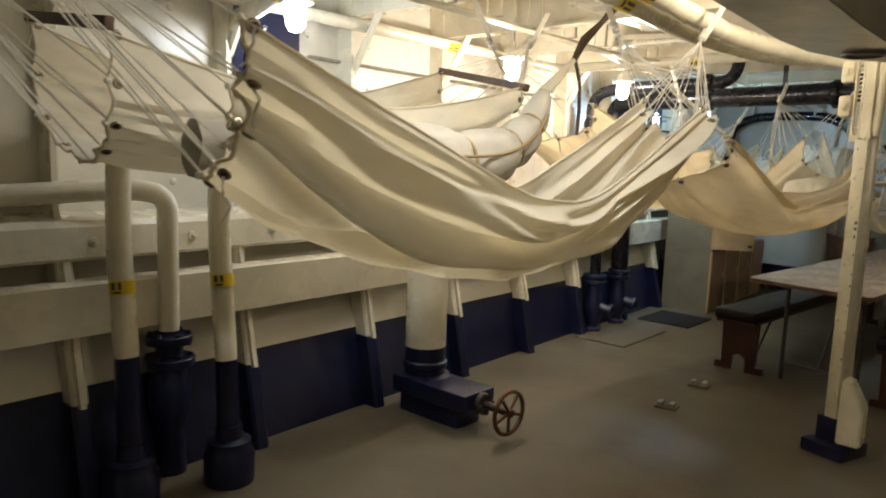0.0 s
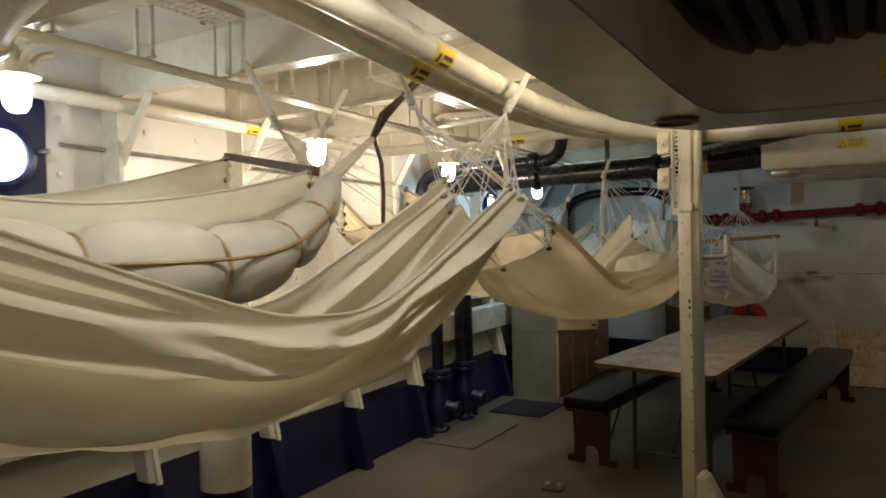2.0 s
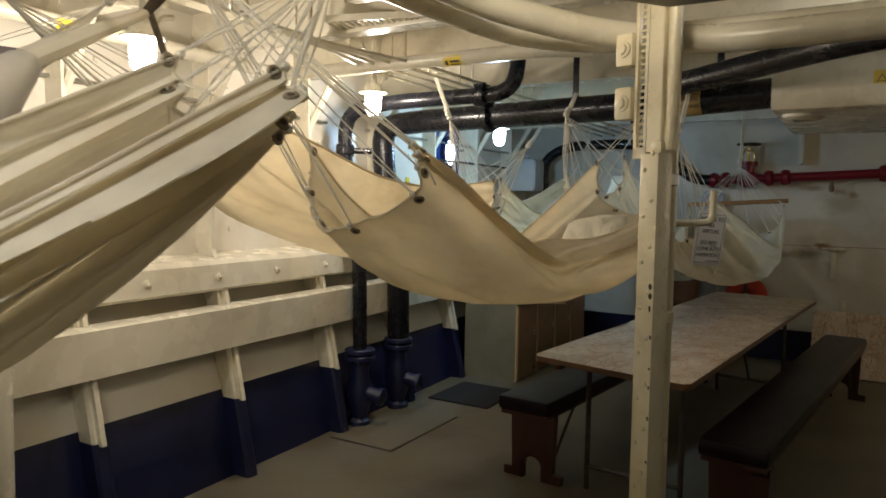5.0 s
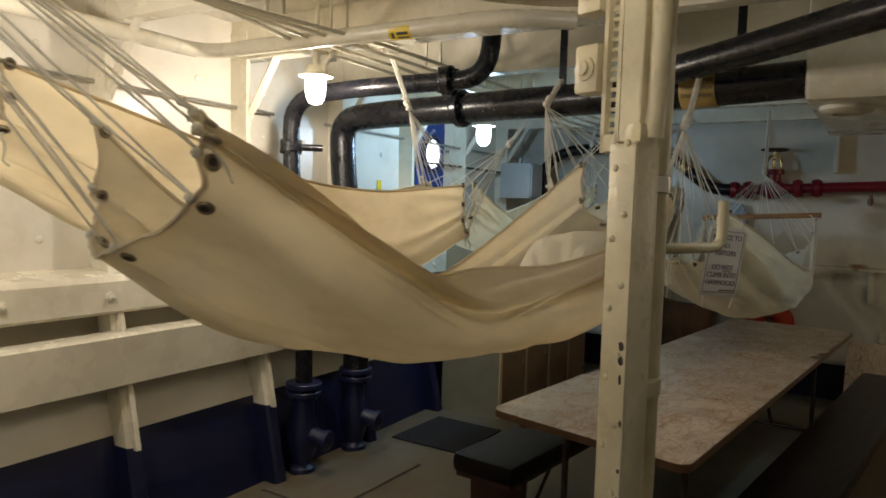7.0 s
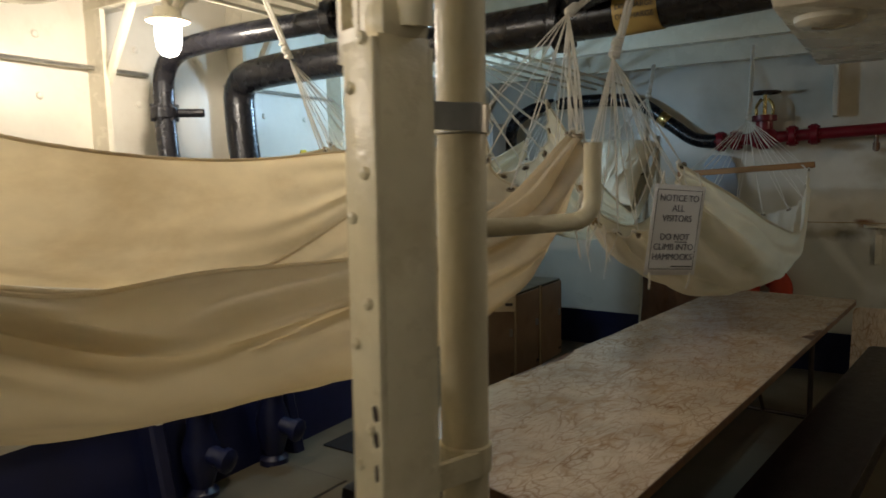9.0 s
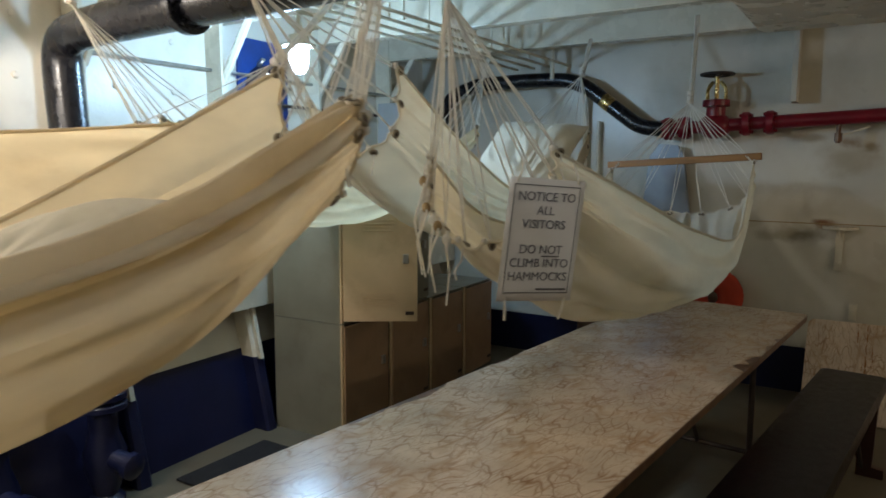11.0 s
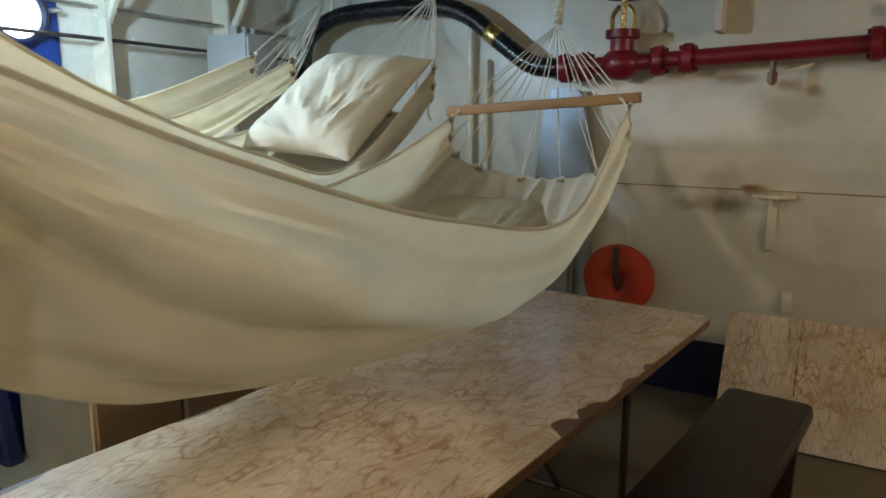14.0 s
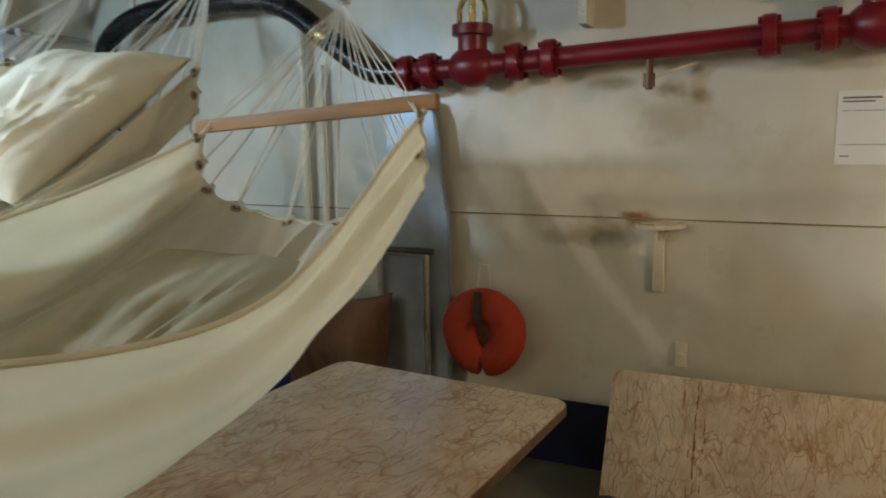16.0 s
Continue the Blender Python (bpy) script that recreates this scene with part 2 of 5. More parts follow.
def blot(mat, at, size, colour, amount):
    """A stain of its own shape on a surface, broken up by noise."""
    nt = mat.node_tree
    b = nt.nodes["Principled BSDF"]
    old = b.inputs["Base Color"].links[0].from_socket
    tc = nt.nodes.new("ShaderNodeTexCoord")
    mp = nt.nodes.new("ShaderNodeMapping")
    mp.vector_type = "TEXTURE"
    mp.inputs["Location"].default_value, mp.inputs["Scale"].default_value = at, size
    nt.links.new(tc.outputs["Object"], mp.inputs["Vector"])
    ln = nt.nodes.new("ShaderNodeVectorMath")
    ln.operation = "LENGTH"
    nt.links.new(mp.outputs["Vector"], ln.inputs[0])
    nz = nt.nodes.new("ShaderNodeTexNoise")
    nz.inputs["Scale"].default_value, nz.inputs["Detail"].default_value = 9.0, 7.0
    nt.links.new(tc.outputs["Object"], nz.inputs["Vector"])
    ad = nt.nodes.new("ShaderNodeMath")
    ad.operation = "MULTIPLY_ADD"
    ad.inputs[1].default_value = 1.3
    nt.links.new(nz.outputs["Fac"], ad.inputs[0])
    nt.links.new(ln.outputs["Value"], ad.inputs[2])
    r = nt.nodes.new("ShaderNodeMapRange")
    r.interpolation_type = "SMOOTHSTEP"
    r.inputs["From Min"].default_value, r.inputs["From Max"].default_value = 0.75, 1.55
    r.inputs["To Min"].default_value, r.inputs["To Max"].default_value = amount, 0.0
    nt.links.new(ad.outputs["Value"], r.inputs["Value"])
    mx = nt.nodes.new("ShaderNodeMix")
    mx.data_type = "RGBA"
    mx.inputs["B"].default_value = (*colour, 1)
    nt.links.new(r.outputs["Result"], mx.inputs["Factor"])
    nt.links.new(old, mx.inputs["A"])
    nt.links.new(mx.outputs["Result"], b.inputs["Base Color"])


for at, size, colour, amount in (((-0.66, 9.22, 1.05), (0.30, 0.5, 0.09), (0.26, 0.20, 0.09), 0.75), ((-0.50, 9.22, 1.11), (0.12, 0.5, 0.05), (0.22, 0.11, 0.03), 0.9),
                                 ((-0.40, 9.22, 1.52), (0.28, 0.5, 0.16), (0.42, 0.34, 0.20), 0.6), ((-0.75, 9.22, 1.20), (0.5, 0.5, 0.25), (0.50, 0.43, 0.28), 0.5),
                                 ((0.05, 9.22, 1.25), (0.4, 0.5, 0.3), (0.50, 0.42, 0.27), 0.45), ((-1.9, 9.22, 1.0), (0.25, 0.5, 0.5), (0.36, 0.32, 0.22), 0.5),
                                 ((-0.40, 9.22, 1.63), (0.10, 0.5, 0.06), (0.30, 0.17, 0.06), 0.8), ((-0.62, 9.22, 1.66), (0.16, 0.5, 0.04), (0.34, 0.24, 0.11), 0.7), ((-0.52, 9.22, 1.125), (0.10, 0.5, 0.03), (0.20, 0.08, 0.02), 0.95),
                                 ((-0.28, 9.22, 1.60), (0.07, 0.5, 0.05), (0.30, 0.20, 0.09), 0.7), ((0.15, 9.22, 1.69), (0.30, 0.5, 0.03), (0.38, 0.29, 0.16), 0.6), ((-0.85, 9.22, 1.02), (0.10, 0.5, 0.05), (0.40, 0.36, 0.26), 0.7)):
    blot(BULK, at, size, colour, amount)
# for the unseen east wall: darkened so it bounces less light
EASTGREY = material("grey_green_low_bounce", (0.26, 0.27, 0.23), 0.5, vary=0.15, scale=2.0, bump=0.15, bump_scale=12)
POSTPAINT = material("yellowed_paint", (0.74, 0.665, 0.47), 0.30, vary=0.16, scale=5.0, bump=0.25, bump_scale=40, stain=(0.46, 0.35, 0.18), stain_amount=0.4, stain_scale=6.0)
PALEINK = material("faded_ink", (0.17, 0.17, 0.19), 0.6)
NAVY = material("navy_paint", (0.008, 0.011, 0.046), 0.36, vary=0.25, scale=5, bump=0.12, bump_scale=22, stain=(0.03, 0.03, 0.05), stain_amount=0.5)
DECK = material("deck_paint", (0.135, 0.115, 0.075), 0.58, vary=0.22, scale=1.4, bump=0.10, bump_scale=40, stain=(0.10, 0.06, 0.028), stain_amount=0.7, stain_scale=1.3)
DARK_DECK = material("dark_mat", (0.010, 0.010, 0.012), 0.95, bump=0.5, bump_scale=160)
CANVAS = material("canvas", (0.80, 0.74, 0.60), 0.85, vary=0.17, scale=4, bump=0.25, bump_scale=420, stain=(0.50, 0.40, 0.24), stain_amount=0.55, stain_scale=2.4, stretch=(1.6, 0.7, 1.6), sheen=0.15)
CANVAS_W = material("pale_canvas", (0.80, 0.76, 0.65), 0.85, vary=0.09, scale=5, bump=0.25, bump_scale=420, stain=(0.52, 0.42, 0.26), stain_amount=0.42, stain_scale=2.2, stretch=(1.6, 0.7, 1.6), sheen=0.15)


def let_light_through(mat, amount, tint):
    """Thin cloth: a share of the light passes through."""
    nt = mat.node_tree
    b = nt.nodes["Principled BSDF"]
    tr = nt.nodes.new("ShaderNodeBsdfTranslucent")
    mul = nt.nodes.new("ShaderNodeMix")
    mul.data_type, mul.blend_type = "RGBA", "MULTIPLY"
    mul.inputs["Factor"].default_value = 1
    mul.inputs["B"].default_value = (*tint, 1)
    nt.links.new(b.inputs["Base Color"].links[0].from_socket, mul.inputs["A"])
    nt.links.new(mul.outputs["Result"], tr.inputs["Color"])
    mx = nt.nodes.new("ShaderNodeMixShader")
    mx.inputs["Fac"].default_value = amount
    nt.links.new(b.outputs["BSDF"], mx.inputs[1])
    nt.links.new(tr.outputs["BSDF"], mx.inputs[2])
    nt.links.new(mx.outputs["Shader"], nt.nodes["Material Output"].inputs["Surface"])


let_light_through(CANVAS, 0.50, (1.0, 0.91, 0.71))
let_light_through(CANVAS_W, 0.42, (1.0, 0.93, 0.76))
HEMCLOTH = material("pillow_ticking", (0.64, 0.60, 0.48), 0.85, vary=0.08, scale=9, bump=0.25, bump_scale=420, stain=(0.52, 0.43, 0.28), stain_amount=0.25, stain_scale=4.0)
ROPE = material("white_cord", (0.88, 0.86, 0.80), 0.7, vary=0.10, scale=40, bump=0.5, bump_scale=260)
let_light_through(ROPE, 0.5, (1.0, 0.98, 0.94))
HEMP = material("hemp_rope", (0.36, 0.25, 0.115), 0.85, vary=0.25, scale=40, bump=0.6, bump_scale=240)
TARRED = material("tarred_rope", (0.10, 0.07, 0.045), 0.85, vary=0.3, scale=40, bump=0.6, bump_scale=240)
STEEL = material("bare_steel", (0.50, 0.49, 0.46), 0.34, metal=0.9, vary=0.25, scale=20)
IRON = material("dark_iron", (0.09, 0.07, 0.06), 0.5, metal=0.6, vary=0.3, scale=20)
BRASS = material("brass", (0.62, 0.45, 0.18), 0.28, metal=1.0, vary=0.2, scale=20)
BRONZE = material("bronze_wheel", (0.13, 0.065, 0.03), 0.4, metal=0.5, vary=0.3, scale=20)
BLACK = material("black_gloss", (0.009, 0.009, 0.012), 0.27, vary=0.3, scale=8, bump=0.06, bump_scale=30)
RED = material("red_paint", (0.21, 0.010, 0.020), 0.33, vary=0.2, scale=7, bump=0.1, bump_scale=30)
GREY = material("grey_green_steel", (0.27, 0.26, 0.20), 0.36, metal=0.35, vary=0.16, scale=4, bump=0.06, bump_scale=30, stain=(0.16, 0.13, 0.09), stain_amount=0.5, stain_scale=3)
TANSTEEL = material("tan_steel", (0.60, 0.46, 0.28), 0.45, vary=0.12, scale=4, stain=(0.25, 0.16, 0.08), stain_amount=0.4, stain_scale=4)
EYELET = material("tarnished_eyelet", (0.34, 0.29, 0.21), 0.42, metal=0.75, vary=0.3, scale=60)
BROWNSTEEL = material("brown_steel", (0.34, 0.22, 0.13), 0.45, vary=0.18, scale=4, stain=(0.13, 0.08, 0.05), stain_amount=0.5, stain_scale=4)
ROLLCLOTH = material("grey_white_canvas", (0.47, 0.44, 0.38), 0.9, vary=0.16, scale=7, bump=0.35, bump_scale=300, stain=(0.36, 0.30, 0.21), stain_amount=0.4, stain_scale=3.5)
# darker beige carries the shade on canvas inside a hammock
SHADED_FOLD = material("shaded_beige_fold", (0.47, 0.40, 0.26), 0.9, vary=0.12, scale=6, bump=0.35, bump_scale=300)
BARE = material("blue_grey_metal", (0.33, 0.36, 0.40), 0.38, metal=0.5, vary=0.18, scale=5, stain=(0.5, 0.5, 0.5), stain_amount=0.4, stain_scale=5)
WOOD = material("dark_red_wood", (0.055, 0.018, 0.011), 0.38, vary=0.4, scale=7, stretch=(1, 1, 0.15), bump=0.08, bump_scale=60)
EDGEWOOD = material("edge_wood", (0.13, 0.062, 0.026), 0.45, vary=0.35, scale=14, bump=0.1, bump_scale=60)
PINE = material("stained_pine", (0.26, 0.125, 0.035), 0.6, vary=0.35, scale=16, stretch=(0.15, 1, 1), bump=0.1, bump_scale=80)
OLDWOOD = material("dark_batten", (0.10, 0.055, 0.03), 0.55, vary=0.35, scale=16)
LEATHER = material("dark_leather", (0.010, 0.005, 0.006), 0.34, vary=0.3, scale=12, bump=0.22, bump_scale=180)
LEATHER.node_tree.nodes["Principled BSDF"].inputs["Specular IOR Level"].default_value = 0.22
MARBLE = marble()
ORANGE = material("orange_cloth", (0.46, 0.045, 0.016), 0.75, vary=0.15, scale=8, bump=0.35, bump_scale=90)
PAPER = material("white_paper", (0.78, 0.77, 0.76), 0.5, vary=0.03, scale=5)
INK = material("black_ink", (0.07, 0.07, 0.08), 0.6)
YELLOW = material("yellow_tape", (0.80, 0.58, 0.02), 0.4, vary=0.08)
RUST = material("rust", (0.36, 0.16, 0.05), 0.9, vary=0.4, scale=60, bump=0.6, bump_scale=200)
REDTAPE = material("red_stripe", (0.55, 0.03, 0.02), 0.5)
BROWNBAG = material("brown_bag", (0.13, 0.065, 0.035), 0.8, vary=0.3, scale=8, bump=0.4, bump_scale=100)
WHITE = material("grey_white_enamel", (0.42, 0.43, 0.42), 0.4, vary=0.12)


# ---- the compartment ----
def hx(y, d=0.0):
    """x of the ship's side at the deck, d metres into the room."""
    return -2.78 - 0.04 * y + d


def side(z):
    """How far the plating lies outside the deck's edge at a height."""
    return -0.08 - 0.24 * min(z, 1.05) / 1.05 if z < 1.05 else -0.40 - 0.02 * (z - 1.05)


Y0, Y1, XR, TOP = -2.2, 9.22, 2.6, 2.46
PORTS = [2.22, 7.30]
RIBS = [1.92 + 0.828 * k for k in range(-4, 9)]
solid("floor", newbox((-0.3, (Y0 + Y1) / 2, -0.05), (6.6, Y1 - Y0 + 0.4, 0.1)), DECK, "worn beige-green painted steel deck with brown stains", "floor", kind="structure", smooth=False)


def hull_plate(z0, z1, mat, name, label, holes=()):
    """A strip of the ship's side, with round holes for the scuttles."""
    bm = bmesh.new()
    cuts = sorted({Y0 - 0.1, Y1 + 0.1, *[c + k for c in holes for k in (-0.2, 0.2)]})
    for a, b in zip(cuts, cuts[1:]):
        mid = (a + b) / 2
        if any(abs(mid - c) < 0.05 for c in holes):
            zc, r, n = 1.92, 0.13, 32
            P = lambda y, z: Vector((hx(y, side(z)), y, z))
            ring = [(mid + r * math.cos(2 * math.pi * i / n), zc + r * math.sin(2 * math.pi * i / n)) for i in range(n)]
            rim = []
            for i in range(n):
                c, s = math.cos(2 * math.pi * i / n), math.sin(2 * math.pi * i / n)
                k = min(0.2 / max(abs(c), 1e-6), ((z1 - zc) if s > 0 else (zc - z0)) / max(abs(s), 1e-6))
                rim.append((mid + k * c, zc + k * s))
            for i in range(n):
                j = (i + 1) % n
                quad(bm, P(*ring[i]), P(*ring[j]), P(*rim[j]), P(*rim[i]))
            for cy, cz in ((a, z0), (b, z0), (a, z1), (b, z1)):
                near = sorted(range(n), key=lambda i: abs(rim[i][0] - cy) + abs(rim[i][1] - cz))[:2]
                bm.faces.new([bm.verts.new(P(*rim[near[0]])), bm.verts.new(P(cy, cz)), bm.verts.new(P(*rim[near[1]]))])
            continue
        n = max(2, int((b - a) / 0.4))
        for i in range(n):
            ya, yb = a + (b - a) * i / n, a + (b - a) * (i + 1) / n
            quad(bm, (hx(ya, side(z0)), ya, z0), (hx(yb, side(z0)), yb, z0), (hx(yb, side(z1)), yb, z1), (hx(ya, side(z1)), ya, z1))
    bmesh.ops.remove_doubles(bm, verts=bm.verts, dist=1e-4)
    ob = solid(name, bm, mat, label, "wall", kind="structure", smooth=False)
    mod = ob.modifiers.new("thickness", "SOLIDIFY")
    mod.thickness, mod.offset = 0.05, 1
    return ob


hull_plate(-0.1, 0.45, NAVY, "wall_west_dado", "navy blue painted lower band of the ship's side")
hull_plate(0.45, 1.05, HULL, "wall_west_lower", "cream painted steel side plating behind a rail")
hull_plate(1.0501, TOP + 0.1, HULL, "wall_west", "cream painted riveted steel ship's side with scuttles", PORTS)

bm = newbox((-0.3, Y1 + 0.06, TOP / 2 + 0.175), (6.6, 0.12, TOP - 0.25))
solid("wall_north", bm, BULK, "stained cream painted steel bulkhead with a welded seam", "wall", kind="structure", smooth=False)
solid("wall_north_dado", newbox((-0.3, Y1 + 0.055, 0.15), (6.6, 0.122, 0.298)), NAVY, "navy blue painted lower band of the bulkhead", "wall", kind="structure", smooth=False)
solid("seam_strip", newbox((-0.3, Y1 - 0.002, 1.118), (6.4, 0.006, 0.006)), HEMP, "thin dark welded seam across the bulkhead", "trim", kind="structure", smooth=False)
solid("wall_east", newbox((XR + 0.06, (Y0 + Y1) / 2, TOP / 2), (0.12, Y1 - Y0 + 0.3, TOP)), EASTGREY, "unseen grey-green closing wall, kept dark to cut bounced light", "wall", kind="structure", smooth=False)
solid("wall_south", newbox((-0.3, Y0 - 0.06, TOP / 2), (6.6, 0.12, TOP)), BULK, "cream painted steel wall", "wall", kind="structure", smooth=False)
bm = newbox((-0.3, (Y0 + Y1) / 2, TOP + 0.05), (6.8, Y1 - Y0 + 0.4, 0.1))
solid("ceiling", bm, DECKHEAD, "cork-granule cream painted steel deckhead", "ceiling", kind="structure", smooth=False)

# deck beams across the ship, at every other frame, and the frames at the side
for k, y in enumerate(RIBS):
    beam = thing("deck_beam", "cream painted steel deck beam with bolted flange", "beam", group="deck beams", kind="structure")
    x0 = hx(y, side(2.2))
    bm = newbox(((x0 + XR) / 2, y, 2.36), (XR - x0, 0.016, 0.2))
    part("web", bm, CREAM, beam, smooth=False)
    part("flange", newbox(((x0 + XR) / 2, y + 0.03, 2.256), (XR - x0, 0.09, 0.012), bevel=0.003), CREAM, beam, smooth=False)
    rib = thing("hull_frame", "cream painted steel frame with navy foot at the ship's side", "hull frame", group="frames of the ship's side", kind="structure")
    bm = bmesh.new()
    prev = None
    for z in (0.40, 0.6, 0.8, 1.0, 1.2, 1.6, 2.0, 2.4):
        d = side(z)
        now = [bm.verts.new((hx(y, d + e), y + w, z)) for e, w in ((0.0, -0.012), (0.0, 0.012), (0.125, 0.012), (0.125, -0.012))]
        if prev:
            for i in range(4):
                bm.faces.new((prev[i], prev[(i + 1) % 4], now[(i + 1) % 4], now[i]))
        prev = now
    part("frame_web", bm, CREAM, rib, smooth=False)
    # the angle below the ledge, standing proud with a navy foot
    for nm, zs, mt, lb in (("strut", (0.41, 0.6, 0.8, 1.01), CREAM, ""), ("foot", (0.0, 0.2, 0.41), NAVY, "navy painted foot")):
        bm = bmesh.new()
        prev = None
        for z in zs:
            d = side(z)
            grow = 0.004 if nm == "foot" else 0.0
            now = [bm.verts.new((hx(y, d + e), y + w, z)) for e, w in ((-0.01, -0.034 - grow), (-0.01, 0.034 + grow), (0.088 + grow, 0.034 + grow), (0.10 + grow, 0.024), (0.10 + grow, -0.024), (0.088 + grow, -0.034 - grow))]
            if prev:
                for i in range(6):
                    bm.faces.new((prev[i], prev[(i + 1) % 6], now[(i + 1) % 6], now[i]))
            else:
                bm.faces.new(now)
            prev = now
        bm.faces.new(prev)
        part(nm, bm, mt, rib, lb, smooth=False)
    # knee between beam and side
    bm = bmesh.new()
    a = hx(y, side(2.1) + 0.1)
    rod(bm, (a, y + 0.02, 1.93), (a + 0.22, y + 0.02, 2.26), 0.022, 6)
    part("knee", bm, CREAM, rib, smooth=False)
    for z in (0.48, 0.95):
        bm = bmesh.new()
        lathe(bm, [(0.016, 0), (0.013, 0.012), (0.001, 0.016)], along((hx(y, side(z) + 0.10), y, z), (hx(y, 1), y, z)), 8)
        part("rivet", bm, CREAM, rib)


def run(name, y0, y1, sect, mat, label, category, parent=None):
    """A strip along the ship's side: sect gives (d, z) corners of its section."""
    bm = bmesh.new()
    n = max(2, int((y1 - y0) / 0.35))
    prev = None
    for i in range(n + 1):
        y = y0 + (y1 - y0) * i / n
        w = 0.004 * math.sin(y * 7.3)
        now = [bm.verts.new((hx(y, d + w), y, z + 0.5 * w)) for d, z in sect]
        if prev:
            for k in range(len(now)):
                bm.faces.new((prev[k], prev[(k + 1) % len(now)], now[(k + 1) % len(now)], now[k]))
        else:
            bm.faces.new(now)
        prev = now
    bm.faces.new(prev)
    if parent:
        return part(name, bm, mat, parent)
    return solid(name, bm, mat, label, category, kind="structure")


run("side_rail", Y0, 9.2, [(-0.085, 0.69), (-0.08, 0.90), (-0.10, 0.908), (-0.22, 0.905), (-0.22, 0.896), (-0.105, 0.893), (-0.115, 0.695)], CREAM,
    "cream painted angle rail along the ship's side", "rail")
ledge = thing("side_ledge", "dented cream painted steel ledge along the ship's side", "ledge", kind="structure")
run("cover", Y0, 9.2, [(-0.19, 0.985), (-0.17, 1.0), (-0.185, 1.125), (-0.21, 1.15), (-0.40, 1.17), (-0.44, 1.10), (-0.30, 0.99)], CREAM, "", "", ledge)
for i in range(20):
    y = 0.3 + 0.45 * i
    bm = bmesh.new()
    lathe(bm, [(0.024, 0), (0.021, 0.008), (0.011, 0.010), (0.011, 0.022), (0.001, 0.026)], along((hx(y, -0.178), y, 1.06), (hx(y, 1), y, 1.06)), 10)
    part("bolt", bm, CREAM, ledge)

# rivets on the side plating
rivets = thing("side_rivets", "painted rivet heads on the ship's side", "rivets", kind="structure")
for y in RIBS:
    for s in (-0.24, 0.24):
        for z in (1.3, 1.58, 1.86, 2.12):
            if any(abs(y + s - p) < 0.25 for p in PORTS):
                continue
            bm = bmesh.new()
            lathe(bm, [(0.018, 0), (0.013, 0.008), (0.001, 0.011)], along((hx(y + s, side(z)), y + s, z), (hx(y + s, 1), y + s, z)), 8)
            part("rivet", bm, HULL, rivets)

# scuttles
BLUE = material("blue_panel", (0.014, 0.05, 0.24), 0.4, vary=0.2, scale=8, stain=(0.02, 0.02, 0.06), stain_amount=0.5)
PORTGLOW = glow("bright_sky", (0.80, 0.91, 1.0), 9.0)
for n, y in enumerate(PORTS):
    x = hx(y, side(1.92))
    port = thing("window_%d" % (n + 1), "round brass-rimmed scuttle with bright daylight in a navy panel", "porthole", kind="structure")
    bm = bmesh.new()
    n2 = 32
    inner = [(0.128 * math.cos(2 * math.pi * i / n2), 0.128 * math.sin(2 * math.pi * i / n2)) for i in range(n2)]
    outer = []
    for i in range(n2):
        c, s = math.cos(2 * math.pi * i / n2), math.sin(2 * math.pi * i / n2)
        k = min(0.21 / max(abs(c), 1e-6), 0.30 / max(abs(s), 1e-6))
        outer.append((k * c, k * s))
    m = Matrix.Translation((x + 0.014, y, 1.92)) @ pose(0, 0, 0, 0, 90, 2.3)
    for lo, hi in ((0, 0.012),):
        A = [bm.verts.new(m @ Vector((-b, a, hi))) for a, b in inner]
        B = [bm.verts.new(m @ Vector((-b, a, hi))) for a, b in outer]
        C = [bm.verts.new(m @ Vector((-b, a, lo))) for a, b in outer]
        for i in range(n2):
            j = (i + 1) % n2
            bm.faces.new((A[i], A[j], B[j], B[i]))
            bm.faces.new((B[i], B[j], C[j], C[i]))
    part("panel", bm, (NAVY, BLUE)[n], port, "bright navy painted backing panel", smooth=False)
    bm = bmesh.new()
    mm = Matrix.Translation((x + 0.02, y, 1.92)) @ pose(0, 0, 0, 0, 90, 2.3)
    lathe(bm, [(0.112, 0.0), (0.112, 0.035), (0.13, 0.045), (0.152, 0.035), (0.155, 0.0)], mm, 32)
    part("rim", bm, NAVY, port)
    bm = bmesh.new()
    lathe(bm, [(0.118, 0.012), (0.118, 0.016)], mm, 32)
    part("glass", bm, PORTGLOW, port, "bright glazed scuttle")
    for a in (-60, 100, 200):
        bm = bmesh.new()
        c, s = math.cos(radians(a)), math.sin(radians(a))
        rod(bm, mm @ Vector((0.16 * c, 0.16 * s, 0.02)), mm @ Vector((0.19 * c, 0.19 * s, 0.07)), 0.013, 8)
        part("dog", bm, STEEL, port, "steel screw dog")


for y, z in ((6.62, 1.64), (7.00, 1.69)):
    tagged(part("safety_tag", newbox((hx(y, side(z) + 0.006), y, z), (0.006, 0.05, 0.065), None, 0.002), YELLOW, None), "small yellow safety tag on the ship's side", "tag")


